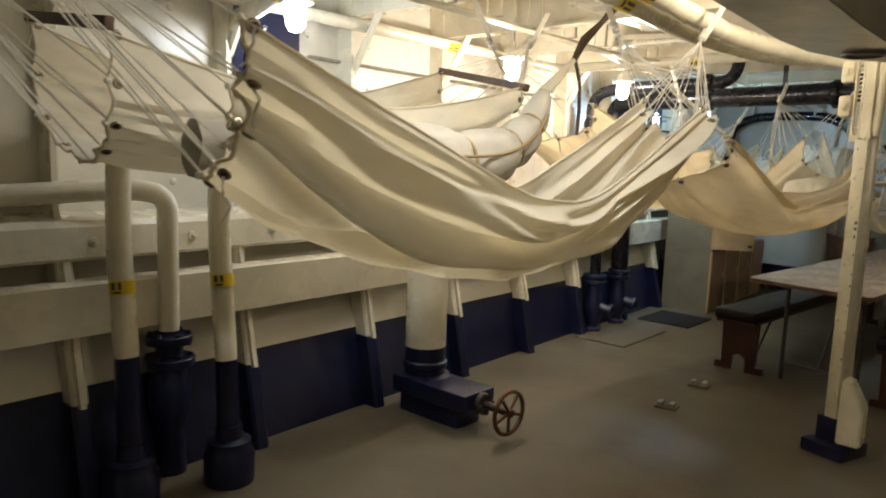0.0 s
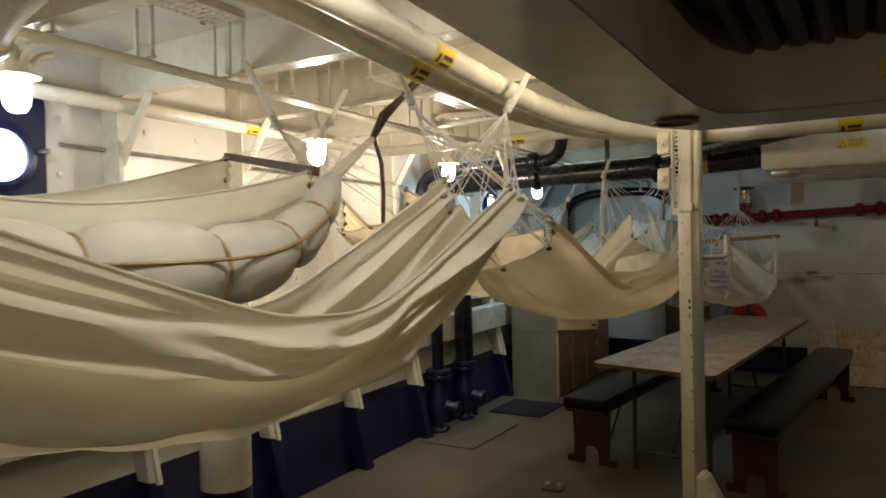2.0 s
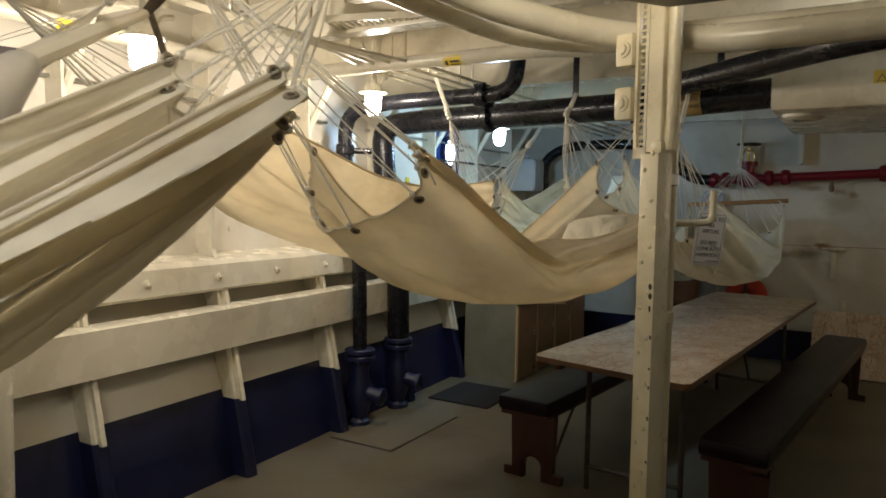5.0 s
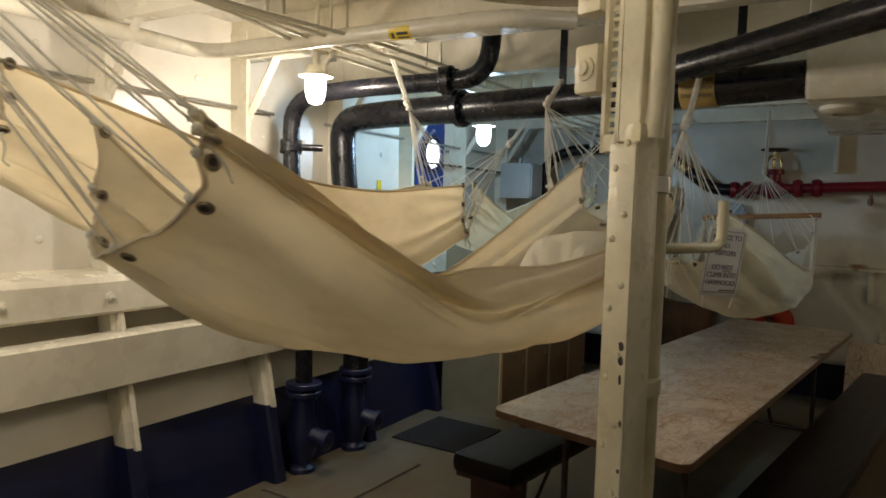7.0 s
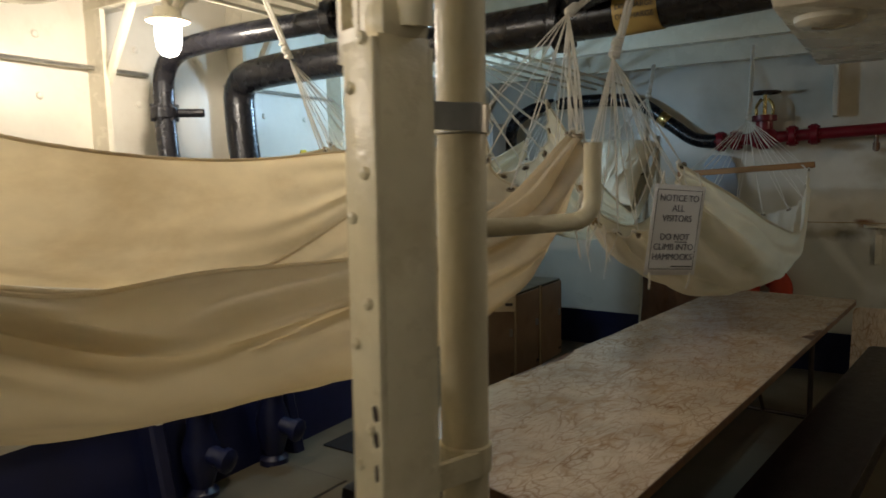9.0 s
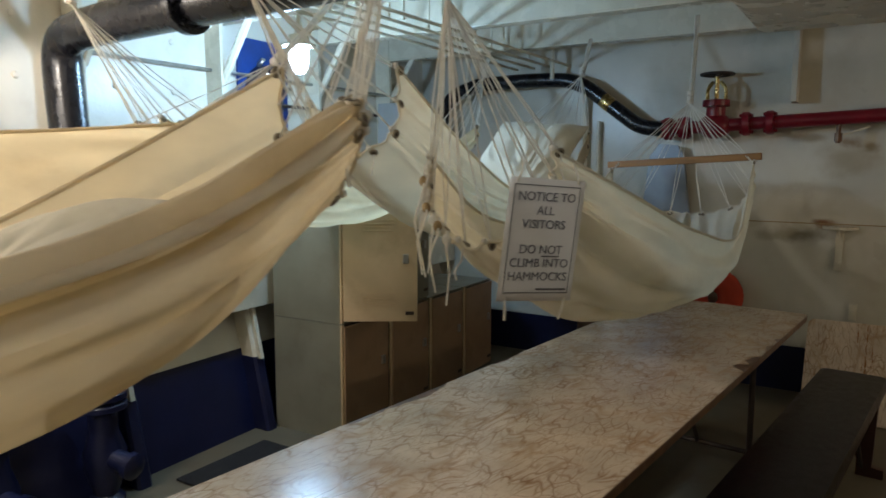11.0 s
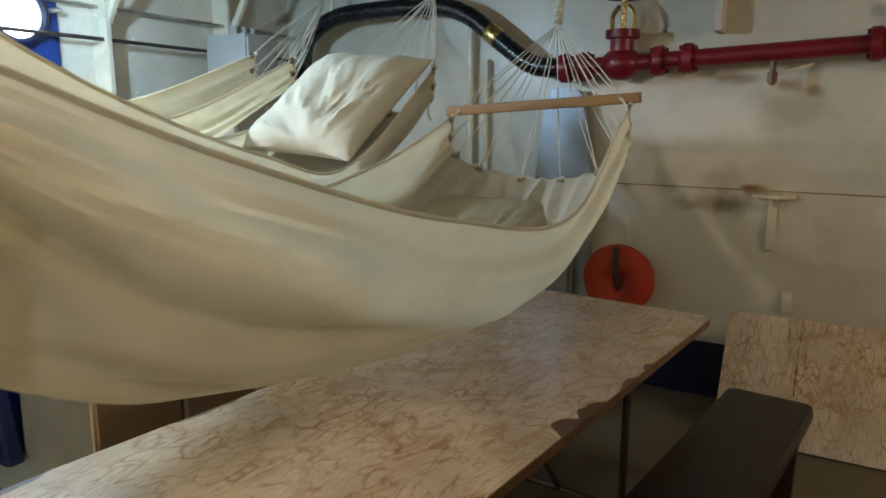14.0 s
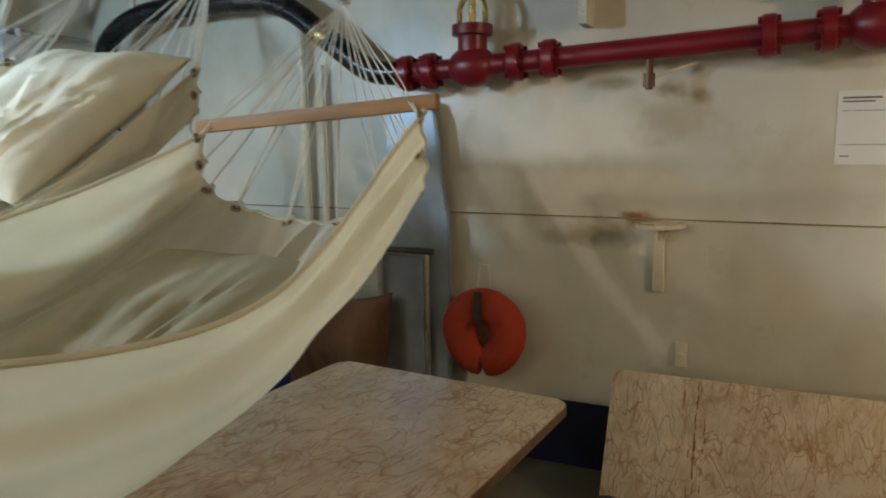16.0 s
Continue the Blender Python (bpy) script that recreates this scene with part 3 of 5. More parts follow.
# ---- lamps ----
def bulb_lamp(at, colour, power):
    ob = thing("bulb_or_fill_lamp", "glowing well-glass lamp hung from the deckhead; some added unseen for fill", "lamp", at, group="well-glass lamps")
    bm = bmesh.new()
    lathe(bm, [(0.082, 0.058), (0.085, 0.066), (0.055, 0.075), (0.05, 0.11), (0.02, 0.115), (0.02, 0.16)], None, 20)
    part("collar", bm, CREAM, ob, "cream painted cast collar")
    bm = bmesh.new()
    lathe(bm, [(0.048, 0.062), (0.050, 0.0), (0.044, -0.045), (0.028, -0.07), (0.001, -0.078)], None, 20)
    g = part("glass", bm, glow("lit_glass", tuple(0.35 + 0.65 * c for c in colour), 16.0), ob, "glowing glass globe")
    g.visible_shadow = False
    for a in (0, 90):
        bm = bmesh.new()
        tube(bm, rounded([(0.05 * math.cos(radians(a)), 0.05 * math.sin(radians(a)), 0.11), (0.09 * math.cos(radians(a)), 0.09 * math.sin(radians(a)), 0.16), (0.14 * math.cos(radians(a)), 0.14 * math.sin(radians(a)), 0.17)], 0.03), 0.012, 8)
        part("bracket", bm, CREAM, ob)
    bm = bmesh.new()
    rod(bm, (0, 0, 0.15), (0, 0, TOP - at[2] + 0.01) if at[0] < 2 else (XR - at[0] + 0.01, 0, 0.15), 0.012, 8)
    part("stem", bm, CREAM, ob)


# the added fill lamps get the same fixture as the real ones
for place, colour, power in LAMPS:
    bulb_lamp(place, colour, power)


# ---- pipes ----
def pipe(name, pts, r, mat, label, bend=0.12, seg=16):
    ob = thing(name, label, "pipe")
    part("run", pipe_bm(pts, r, bend, seg), mat, ob)
    return ob


def tape(ob, at, way, r, mat=YELLOW, w=0.10, face=(0.62, -0.45, -0.64), arc=62):
    """A printed warning label curved round part of a pipe."""
    t = Vector(way).normalized()
    f = Vector(face)
    f = (f - t * f.dot(t)).normalized()
    g = t.cross(f)
    at = Vector(at)

    def strip(bm, rr, a0, a1, w0, w1, n):
        ring = [[at + t * wv + rr * (math.cos(radians(a0 + (a1 - a0) * k / n)) * f + math.sin(radians(a0 + (a1 - a0) * k / n)) * g) for k in range(n + 1)] for wv in (w0, w1)]
        for k in range(n):
            quad(bm, ring[0][k], ring[0][k + 1], ring[1][k + 1], ring[1][k])

    bm = bmesh.new()
    strip(bm, r + 0.0022, -arc, arc, -w / 2, w / 2, 12)
    lab = part("warning_label", bm, mat, ob, "yellow warning label with black print")
    bm = bmesh.new()
    for a0, a1 in ((-26, -8), (6, 20)):
        strip(bm, r + 0.0034, a0, a1, -w * 0.12, w * 0.40, 4)
    strip(bm, r + 0.0034, -24, 16, -w * 0.38, -w * 0.24, 4)
    part("print", bm, INK, lab)


p = pipe("white_pipe", [(-3.06, -2.0, 2.19), (-3.10, 2.0, 2.19), (-3.12, 4.82, 2.19), (-1.60, 4.98, 2.22), (-1.42, 5.2, 2.24)], 0.035, CREAM, "cream painted pipe along the ship's side and beam", 0.14)
tape(p, (-3.11, 3.52, 2.19), (0, 1, 0), 0.035)
tape(p, (-2.05, 4.935, 2.21), (1, 0.1, 0), 0.035)
p = pipe("overhead_pipe", [(-1.28, -2.0, 2.22), (-1.32, 2.2, 2.175), (-1.36, 3.2, 2.14), (-1.30, 3.72, 2.10), (-1.04, 4.13, 2.06), (-0.72, 4.285, 2.03), (2.4, 4.26, 2.03)], 0.047, CREAM, "cream painted overhead pipe bending past the pillar", 0.25)
tape(p, (-1.338, 2.65, 2.159), (-0.04, 1, -0.035), 0.047, w=0.12)
tape(p, (-0.12, 4.280, 2.03), (1, -0.008, 0), 0.047, w=0.10)
p = pipe("overhead_pipe", [(-3.25, 2.0, 2.10), (-2.73, 1.86, 2.12), (-2.05, 1.66, 2.20), (-1.60, 1.60, 2.23), (-1.49, 2.0, 2.20), (-1.475, 2.6, 2.15), (-1.495, 3.55, 2.12), (-1.36, 4.2, 2.10), (-1.08, 4.40, 2.085), (2.4, 4.38, 2.08)], 0.045, CREAM, "cream painted overhead pipe bending across to the ship's side", 0.3)
tape(p, (-1.478, 2.72, 2.146), (-0.02, 1, -0.03), 0.045, w=0.12)
tape(p, (-2.55, 1.807, 2.14), (-1, 0.29, -0.1), 0.045)
flange_part(p, (-2.40, 1.763, 2.158), (-1, 0.29, -0.1), 0.06, 0.05, CREAM, 0, "coupling")
pipe("steel_rod", [(-3.28, 2.5, 2.0), (-3.37, 5.5, 2.0)], 0.010, STEEL, "bare steel rod along the ship's side", seg=8)
pipe("steel_rod", [(-3.40, 7.0, 1.84), (-3.44, 9.1, 1.84)], 0.010, IRON, "dark iron rod along the ship's side", seg=8)
pipe("steel_rod", [(-3.42, 6.0, 2.0), (-3.46, 9.1, 2.0)], 0.010, STEEL, "bare steel rod along the ship's side", seg=8)

solid("red_stripe", newbox((-1.42, 2.62, TOP - 0.003), (0.05, 0.75, 0.006), None), REDTAPE, "red painted stripe on the deckhead", "stripe", kind="structure", smooth=False)
# cable tray with cables along the lamps
tray = thing("cable_run", "painted cables clipped to a perforated tray", "cable tray")
for i in range(4):
    x = -2.43 + 0.022 * i
    part("cable", pipe_bm([(x, -2.0, 2.215 + 0.006 * (i % 2)), (x - 0.02, 2.2, 2.21), (x - 0.03, 4.4, 2.205), (x - 0.22 + 0.1 * i, 5.0, 2.21), (x - 0.2 + 0.12 * i, 9.1, 2.2)], 0.0095, 0.2, 8), CREAM, tray)
for y in [0.05 + 0.377 * k for k in range(24)]:
    bm = newbox((-2.41, y, 2.225), (0.12, 0.02, 0.004))
    for s in (-0.045, 0.045):
        box(bm, (-2.41 + s, y, 2.34), (0.012, 0.012, 0.24))
    part("hanger", bm, CREAM, tray, smooth=False)
# perforated tray pieces under the deckhead
for at, turn, ln in (((-1.95, 3.62, 2.27), 90, 0.9), ((-1.98, 4.42, 2.27), 16, 0.75), ((-2.0, 2.0, 2.3), 90, 0.7), ((-1.75, 5.35, 2.28), 4, 0.9)):
    g = thing("perforated_tray", "cream painted perforated cable tray under the deckhead", "cable tray", at, turn)
    bm = bmesh.new()
    n = int(ln / 0.03)
    for i in range(n + 1):
        box(bm, (-ln / 2 + 0.03 * i, 0, 0), (0.012, 0.14, 0.004))
    for s in (-0.068, -0.023, 0.023, 0.068):
        box(bm, (0, s, 0.0021), (ln + 0.012, 0.014, 0.004))
    part("mesh", bm, CREAM, g, smooth=False)
    part("lip", newbox((0, -0.077, 0.012), (ln, 0.004, 0.03)), CREAM, g, smooth=False)
    for s in (-ln / 2 + 0.05, ln / 2 - 0.05):
        part("strap", newbox((s, 0.077, 0.09), (0.02, 0.004, 0.2)), CREAM, g, smooth=False)

# big black discharge pipes
black = thing("discharge_pipe", "glossy black discharge pipes clamped under the deckhead", "pipe")
part("main_run", pipe_bm([(-3.02, 5.88, 0.50), (-3.03, 5.88, 1.15), (-3.15, 5.88, 1.6), (-3.18, 5.88, 2.0), (-2.9, 5.86, 2.02), (-1.05, 5.80, 2.045), (-0.45, 5.78, 2.07)], 0.078, 0.3, 20), BLACK, black)
part("upper_run", pipe_bm([(-3.01, 5.42, 0.48), (-3.02, 5.42, 1.15), (-3.14, 5.42, 1.6), (-3.15, 5.42, 2.06), (-2.8, 5.46, 2.10), (-2.0, 5.56, 2.12), (-1.98, 5.58, 2.42)], 0.047, 0.25, 18), BLACK, black)
part("cross_run", pipe_bm([(-1.25, 5.70, 2.10), (-0.73, 5.40, 2.13), (-0.2, 5.08, 2.17), (2.5, 4.6, 2.22)], 0.06, 0.3, 18), BLACK, black)
for at, way, r, t in (((-2.2, 5.53, 2.115), (1, 0.12, 0), 0.075, 0.05), ((-1.35, 5.81, 2.035), (1, -0.02, 0), 0.105, 0.04), ((-2.3, 5.83, 2.025), (1, -0.02, 0), 0.10, 0.04)):
    flange_part(black, at, way, r, t, BLACK, 6, "clamp")
for x, y in ((-1.72, 5.82), (-0.9, 5.78)):
    part("hanger", newbox((x, y, 2.28), (0.035, 0.012, 0.36)), BLACK, black, smooth=False)
bm = bmesh.new()
flange_part(black, (-3.145, 5.42, 1.80), (0, 0, 1), 0.062, 0.05, BLACK, 6)
rod(bm, (-3.14, 5.44, 1.80), (-3.02, 5.54, 1.80), 0.02, 10)
part("drain_cock", bm, BLACK, black)
bm = bmesh.new()
lathe(bm, [(0.0795, -0.075), (0.0805, -0.073), (0.0805, 0.073), (0.0795, 0.075)], along((-1.06, 5.80, 2.045), (-0.45, 5.78, 2.07)), 24)
part("label_band", bm, material("buff_label", (0.50, 0.36, 0.12), 0.5), black, "buff label band")
for dz, tilt_ in ((0.030, 66), (-0.004, 92), (-0.036, 116)):
    words("lettering", "DISCHARGE", 0.024, INK, pose(-1.06, 5.797 - math.sqrt(0.0815 ** 2 - dz * dz), 2.045 + dz, tilt_, 0, 0), black)

for y, x in ((5.42, -3.01), (5.88, -3.02)):
    v = thing("deck_valve", "navy painted flanged valve at the foot of a black pipe", "valve", (x, y, 0), group="valves under the black pipes")
    bm = bmesh.new()
    lathe(bm, [(0.075, 0.0), (0.075, 0.03), (0.05, 0.05), (0.085, 0.16), (0.09, 0.24), (0.06, 0.33), (0.06, 0.42)], None, 18)
    part("body", bm, NAVY, v)
    flange_part(v, (0, 0, 0.445), (0, 0, 1), 0.10, 0.03, NAVY, 6)
    flange_part(v, (0, 0, 0.49), (0, 0, 1), 0.10, 0.03, NAVY, 0)
    bm = bmesh.new()
    rod(bm, (0.06, 0, 0.22), (0.15, 0.02, 0.20), 0.045, 12)
    lathe(bm, [(0.06, 0), (0.06, 0.03), (0.02, 0.05)], along((0.14, 0.02, 0.2), (0.2, 0.03, 0.19)), 10)
    part("bonnet", bm, NAVY, v)

# ---- ventilation ducts ----
duct = thing("ventilation_duct", "cream painted sheet-metal duct with grey underside turning a corner", "duct")
bm = bmesh.new()
outline = [(-0.75, -2.1), (-0.765, 1.5), (-0.80, 2.1), (-0.83, 2.7), (-0.815, 3.0), (-0.74, 3.27), (-0.62, 3.43), (2.55, 3.43), (2.55, 3.16), (-0.28, 3.165), (-0.42, 3.14), (-0.495, 3.07), (-0.535, 2.9), (-0.545, 2.6), (-0.50, -2.1)]
prism(bm, outline, 1.93, 2.212)
es = [e for e in bm.edges if all(v.co.z < 2 for v in e.verts)]
bmesh.ops.bevel(bm, geom=es, offset=0.005, segments=2, affect="EDGES")
part("casing", bm, material("duct_paint", (0.58, 0.52, 0.38), 0.33, vary=0.16, scale=2.5, bump=0.25, bump_scale=9, stain=(0.30, 0.24, 0.15), stain_amount=0.4), duct)
# thin sheet under the casing, in a darker grey
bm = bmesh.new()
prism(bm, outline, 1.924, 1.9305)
part("underside", bm, material("duct_grey", (0.36, 0.35, 0.28), 0.22, vary=0.2, scale=2.5, bump=0.25, bump_scale=8, stain=(0.16, 0.13, 0.09), stain_amount=0.5), duct, "dull grey underside, darker than the casing", smooth=False)
# dark discs give the underside its round holes by colour
for c, r in (((-0.65, 3.14, 1.93), 0.080), ((-0.655, 1.46, 1.93), 0.05)):
    bm = bmesh.new()
    lathe(bm, [(r, 0.001), (r, -0.008), (r * 0.8, -0.010), (r * 0.75, -0.003), (r * 0.5, -0.002)], Matrix.Translation((c[0], c[1], 1.922)), 20)
    part("cap", bm, IRON, duct, "dark round disc standing in for a hole")


def warning_label(parent, m, w=0.15, h=0.055):
    base = part("warning_label", newbox((0, 0, 0), (w, h, 0.001)), YELLOW, parent, "yellow asbestos warning label", smooth=False)
    base.matrix_basis = m
    bm = bmesh.new()
    k = h * 0.42
    a = [Vector((-w / 2 + h * 0.55 + k * math.cos(radians(90 + 120 * i)), k * math.sin(radians(90 + 120 * i)) - 0.15 * h, 0.0012)) for i in range(3)]
    b = [Vector((-w / 2 + h * 0.55 + 0.7 * k * math.cos(radians(90 + 120 * i)), 0.7 * k * math.sin(radians(90 + 120 * i)) - 0.15 * h, 0.0012)) for i in range(3)]
    for i in range(3):
        j = (i + 1) % 3
        quad(bm, a[i], a[j], b[j], b[i])
    part("triangle", bm, INK, base, smooth=False)
    words("lettering", "Warning\nAsbestos", h * 0.36, INK, pose(w * 0.14, 0.1 * h, 0.0014), base, 0.0002)


warning_label(duct, pose(0.05, 3.160, 2.02, 90, 0, 0), 0.18, 0.065)
d2 = thing("ventilation_duct", "cream painted duct end with a round bolted cap below", "duct")
bm = newbox((0.955, 6.33, 2.165), (3.19, 1.34, 0.42), pose(0, 0, 0), 0.03)
part("casing", bm, CREAM, d2)
bm = bmesh.new()
lathe(bm, [(0.10, 0.0), (0.10, -0.018), (0.085, -0.03), (0.05, -0.034), (0.05, -0.028), (0.02, -0.028)], Matrix.Translation((-0.50, 5.86, 1.957)), 20)
part("cap", bm, CREAM, d2)
warning_label(d2, pose(-0.12, 5.657, 2.09, 90, 0, 0), 0.16, 0.06)
cables = thing("cable_bundle", "dark bundle of old cables under the deckhead", "cables")
for i in range(19):
    x = -0.41 + 0.078 * i
    part("cable", pipe_bm([(x, -2.0, 2.17), (x + 0.02, 0.6, 2.15 - 0.02 * (i % 2)), (x - 0.02, 1.7, 2.16), (x, 3.15, 2.14 + 0.01 * (i % 3))], 0.022 + 0.007 * (i % 3), 0.3, 8), IRON, cables)
# added dark sheet: stands in for the recess's shade and blocks light from above
part("backing", newbox((0.22, 0.70, 2.22), (1.70, 5.42, 0.012)), IRON, cables, "dark sheet added to darken the recess above the cables", smooth=False)
bm = newbox((0.12, 1.9, 2.13), (0.30, 0.10, 0.05), None, 0.01)
part("junction_box", bm, CREAM, cables, "cream box among the cables")

# ---- pillar ----
post = thing("steel_pillar", "chipped cream painted steel pillar of channel and pipe", "pillar", (-0.767, 3.98, 0), -19)
bm = bmesh.new()
box(bm, (-0.032, 0.005, 0.82), (0.064, 0.010, 1.63), None, 0.003)
box(bm, (-0.006, 0.042, 0.82), (0.012, 0.070, 1.64), None, 0.005)
box(bm, (-0.032, 0.077, 0.82), (0.064, 0.010, 1.62), None, 0.003)
part("channel", bm, POSTPAINT, post)
bm = newbox((-0.020, 0.045, 1.655), (0.045, 0.068, 0.05), None, 0.018)
part("shoulder", bm, POSTPAINT, post)
bm = bmesh.new()
box(bm, (-0.103, 0.03, 1.91), (0.010, 0.02, 0.58))
box(bm, (-0.066, 0.03, 1.91), (0.010, 0.02, 0.58))
box(bm, (-0.084, 0.03, 1.64), (0.048, 0.02, 0.035))
for k in range(26):
    box(bm, (-0.084, 0.036, 1.67 + 0.021 * k), (0.028, 0.004, 0.008), pose(0, 0, 0))
part("slotted_plate", bm, POSTPAINT, post, smooth=False)
bm = newbox((-0.034, 0.045, 1.93), (0.054, 0.05, 0.58), None, 0.006)
part("upper_channel", bm, POSTPAINT, post, smooth=False)
bm = bmesh.new()
tube(bm, rounded([(0.012, 0.05, 2.25), (0.012, 0.05, 1.75), (0.0, 0.055, 1.65)], 0.05), 0.021, 12)
part("conduit", bm, POSTPAINT, post)
bm = bmesh.new()
rod(bm, (-0.085, 0.19, 0.0), (-0.085, 0.19, 2.44), 0.033, 20)
part("pipe", bm, POSTPAINT, post)
for z in (0.35, 1.10, 1.56, 2.0):
    bm = bmesh.new()
    lathe(bm, [(0.034, -0.02), (0.037, -0.018), (0.037, 0.018), (0.034, 0.02)], Matrix.Translation((-0.085, 0.19, z)), 18)
    box(bm, (-0.050, 0.128, z), (0.010, 0.11, 0.034))
    part("clip", bm, POSTPAINT if z != 1.56 else STEEL, post)
for z in (1.80, 1.97):
    bm = newbox((-0.142, 0.03, z), (0.064, 0.055, 0.105), None, 0.010)
    lathe(bm, [(0.026, 0), (0.026, 0.006), (0.016, 0.008), (0.016, 0.016), (0.001, 0.018)], along((-0.142, 0.003, z), (-0.142, -1, z)), 14)
    part("junction_box", bm, POSTPAINT, post)
for i in range(10):
    z = 0.28 + 0.145 * i
    for s in (-0.048, -0.020):
        bm = bmesh.new()
        zz = z + 0.05 * (s > -0.03)
        lathe(bm, [(0.008, 0), (0.0065, 0.005), (0.001, 0.007)], along((s, 0.001, zz), (s, -1, zz)), 8)
        part("rivet", bm, POSTPAINT, post)
rr = random.Random(4)
for i, z in enumerate((0.52, 0.66, 0.80, 0.90, 0.96, 1.06, 1.15, 1.19, 1.22)):
    bm = bmesh.new()
    bmesh.ops.create_icosphere(bm, subdivisions=1, radius=1, matrix=Matrix.Translation((-0.006 - (0.006 if z > 1.1 else 0.0), 0.001, z)) @ Matrix.Diagonal((0.0045 + 0.004 * (z > 1.18), 0.003, 0.006 + 0.009 * rr.random(), 1)))
    part("paint_chip", bm, IRON, post, "dark chip in the paint")
bm = bmesh.new()
tube(bm, rounded([(-0.085, 0.20, 1.415), (-0.065, 0.241, 1.415), (-0.018, 0.375, 1.42), (-0.018, 0.375, 1.53)], 0.035), 0.013, 10)
part("peg", bm, POSTPAINT, post, "bent hook bar")
bm = bmesh.new()
box(bm, (-0.03, 0.06, 0.035), (0.22, 0.24, 0.07), None, 0.01)
box(bm, (-0.047, 0.045, 0.13), (0.10, 0.10, 0.14), None, 0.006)
part("foot", bm, NAVY, post, "navy painted base")
bm = bmesh.new()
prism(bm, [(-0.05, 0.0), (0.06, 0.0), (0.06, 0.20), (-0.01, 0.33), (-0.05, 0.33)], -0.005, 0.12, pose(0.055, 0.06, 0.10, 90, 0, 19))
bmesh.ops.bevel(bm, geom=list(bm.edges), offset=0.008, segments=2, affect="EDGES")
part("cover_box", bm, POSTPAINT, post, "cream painted cover box")

# ---- pump suction pipes and trunk near the ship's side ----
for at, top, zb in (((-2.74, 1.22), 1.5, 0.62), ((-2.66, 1.62), 1.45, 0.55)):
    v = thing("suction_pipe", "cream pipe with navy foot standing in a deck socket", "pipe", (at[0], at[1], 0), group="suction pipes")
    part("upper_run", pipe_bm([(-0.10, 0.02, top), (-0.08, 0.0, 1.1), (-0.02, 0, zb)], 0.048, 0.3), CREAM, v)
    part("lower_run", pipe_bm([(-0.02, 0, zb + 0.001), (0, 0, 0.1)], 0.0485, 0.1), NAVY, v)
    bm = bmesh.new()
    lathe(bm, [(0.11, 0.0), (0.11, 0.13), (0.095, 0.15), (0.095, 0.19), (0.06, 0.20), (0.055, 0.26)], None, 20)
    part("socket", bm, NAVY, v)
    tape(v, (-0.052, 0, 0.90), (-0.15, 0, 1), 0.048, w=0.055, face=(0.7, -0.7, 0), arc=120)
v = thing("suction_pipe", "cream elbow pipe ending in a navy flanged valve", "pipe", (-2.92, 1.48, 0))
part("upper_run", pipe_bm([(-0.2, -0.85, 1.24), (-0.1, -0.12, 1.28), (0, 0, 1.26), (0, 0, 0.66)], 0.045, 0.16), CREAM, v)
flange_part(v, (0, 0, 0.62), (0, 0, 1), 0.10, 0.04, NAVY, 6)
flange_part(v, (0, 0, 0.52), (0, 0, 1), 0.11, 0.04, NAVY, 6)
bm = bmesh.new()
lathe(bm, [(0.07, 0.0), (0.06, 0.2), (0.09, 0.30), (0.09, 0.42), (0.06, 0.5), (0.06, 0.6)], None, 18)
part("valve_body", bm, NAVY, v)

trunk = thing("sluice_trunk", "thick cream trunk on a navy sluice valve", "valve", (-2.70, 2.93, 0))
bm = bmesh.new()
rod(bm, (0, 0, 0.35), (0, 0, 1.15), 0.118, 28)
part("trunk_pipe", bm, CREAM, trunk)
bm = bmesh.new()
lathe(bm, [(0.119, 0.38), (0.1195, 0.30), (0.13, 0.29), (0.13, 0.26), (0.119, 0.25), (0.119, 0.22), (0.15, 0.21), (0.155, 0.14), (0.12, 0.13), (0.12, 0.0)], None, 28)
part("collar", bm, NAVY, trunk)
bm = newbox((0.16, -0.02, 0.16), (0.55, 0.26, 0.10), None, 0.015)
box(bm, (0.14, -0.02, 0.05), (0.44, 0.20, 0.12), None, 0.015)
part("valve_box", bm, NAVY, trunk)
bm = bmesh.new()
rod(bm, (0.42, -0.02, 0.15), (0.64, -0.03, 0.15), 0.022, 10)
flange(bm, (0.46, -0.02, 0.15), (1, 0, 0), 0.06, 0.03, 4)
part("spindle", bm, IRON, trunk)


def handwheel(r, tube_r, mat, spokes=5, seg=28):
    bm = bmesh.new()
    pts = [(r * math.cos(2 * math.pi * i / seg), r * math.sin(2 * math.pi * i / seg), 0) for i in range(seg)]
    rings = []
    for i in range(seg):
        c = Vector(pts[i])
        o = c.normalized()
        rings.append([bm.verts.new(c + tube_r * (math.cos(2 * math.pi * k / 8) * o + math.sin(2 * math.pi * k / 8) * Vector((0, 0, 1)))) for k in range(8)])
    for i in range(seg):
        a, b = rings[i], rings[(i + 1) % seg]
        for k in range(8):
            bm.faces.new((a[k], b[k], b[(k + 1) % 8], a[(k + 1) % 8]))
    for i in range(spokes):
        a = 2 * math.pi * i / spokes
        rod(bm, (0, 0, 0), (r * math.cos(a), r * math.sin(a), 0), tube_r * 0.75, 6)
    lathe(bm, [(r * 0.2, -tube_r * 1.6), (r * 0.2, tube_r * 1.6)], None, 12)
    return bm


w = part("handwheel", handwheel(0.115, 0.012, BRONZE), BRONZE, trunk, "bronze handwheel")
w.matrix_basis = pose(0.64, -0.03, 0.15, 0, 90, -3)

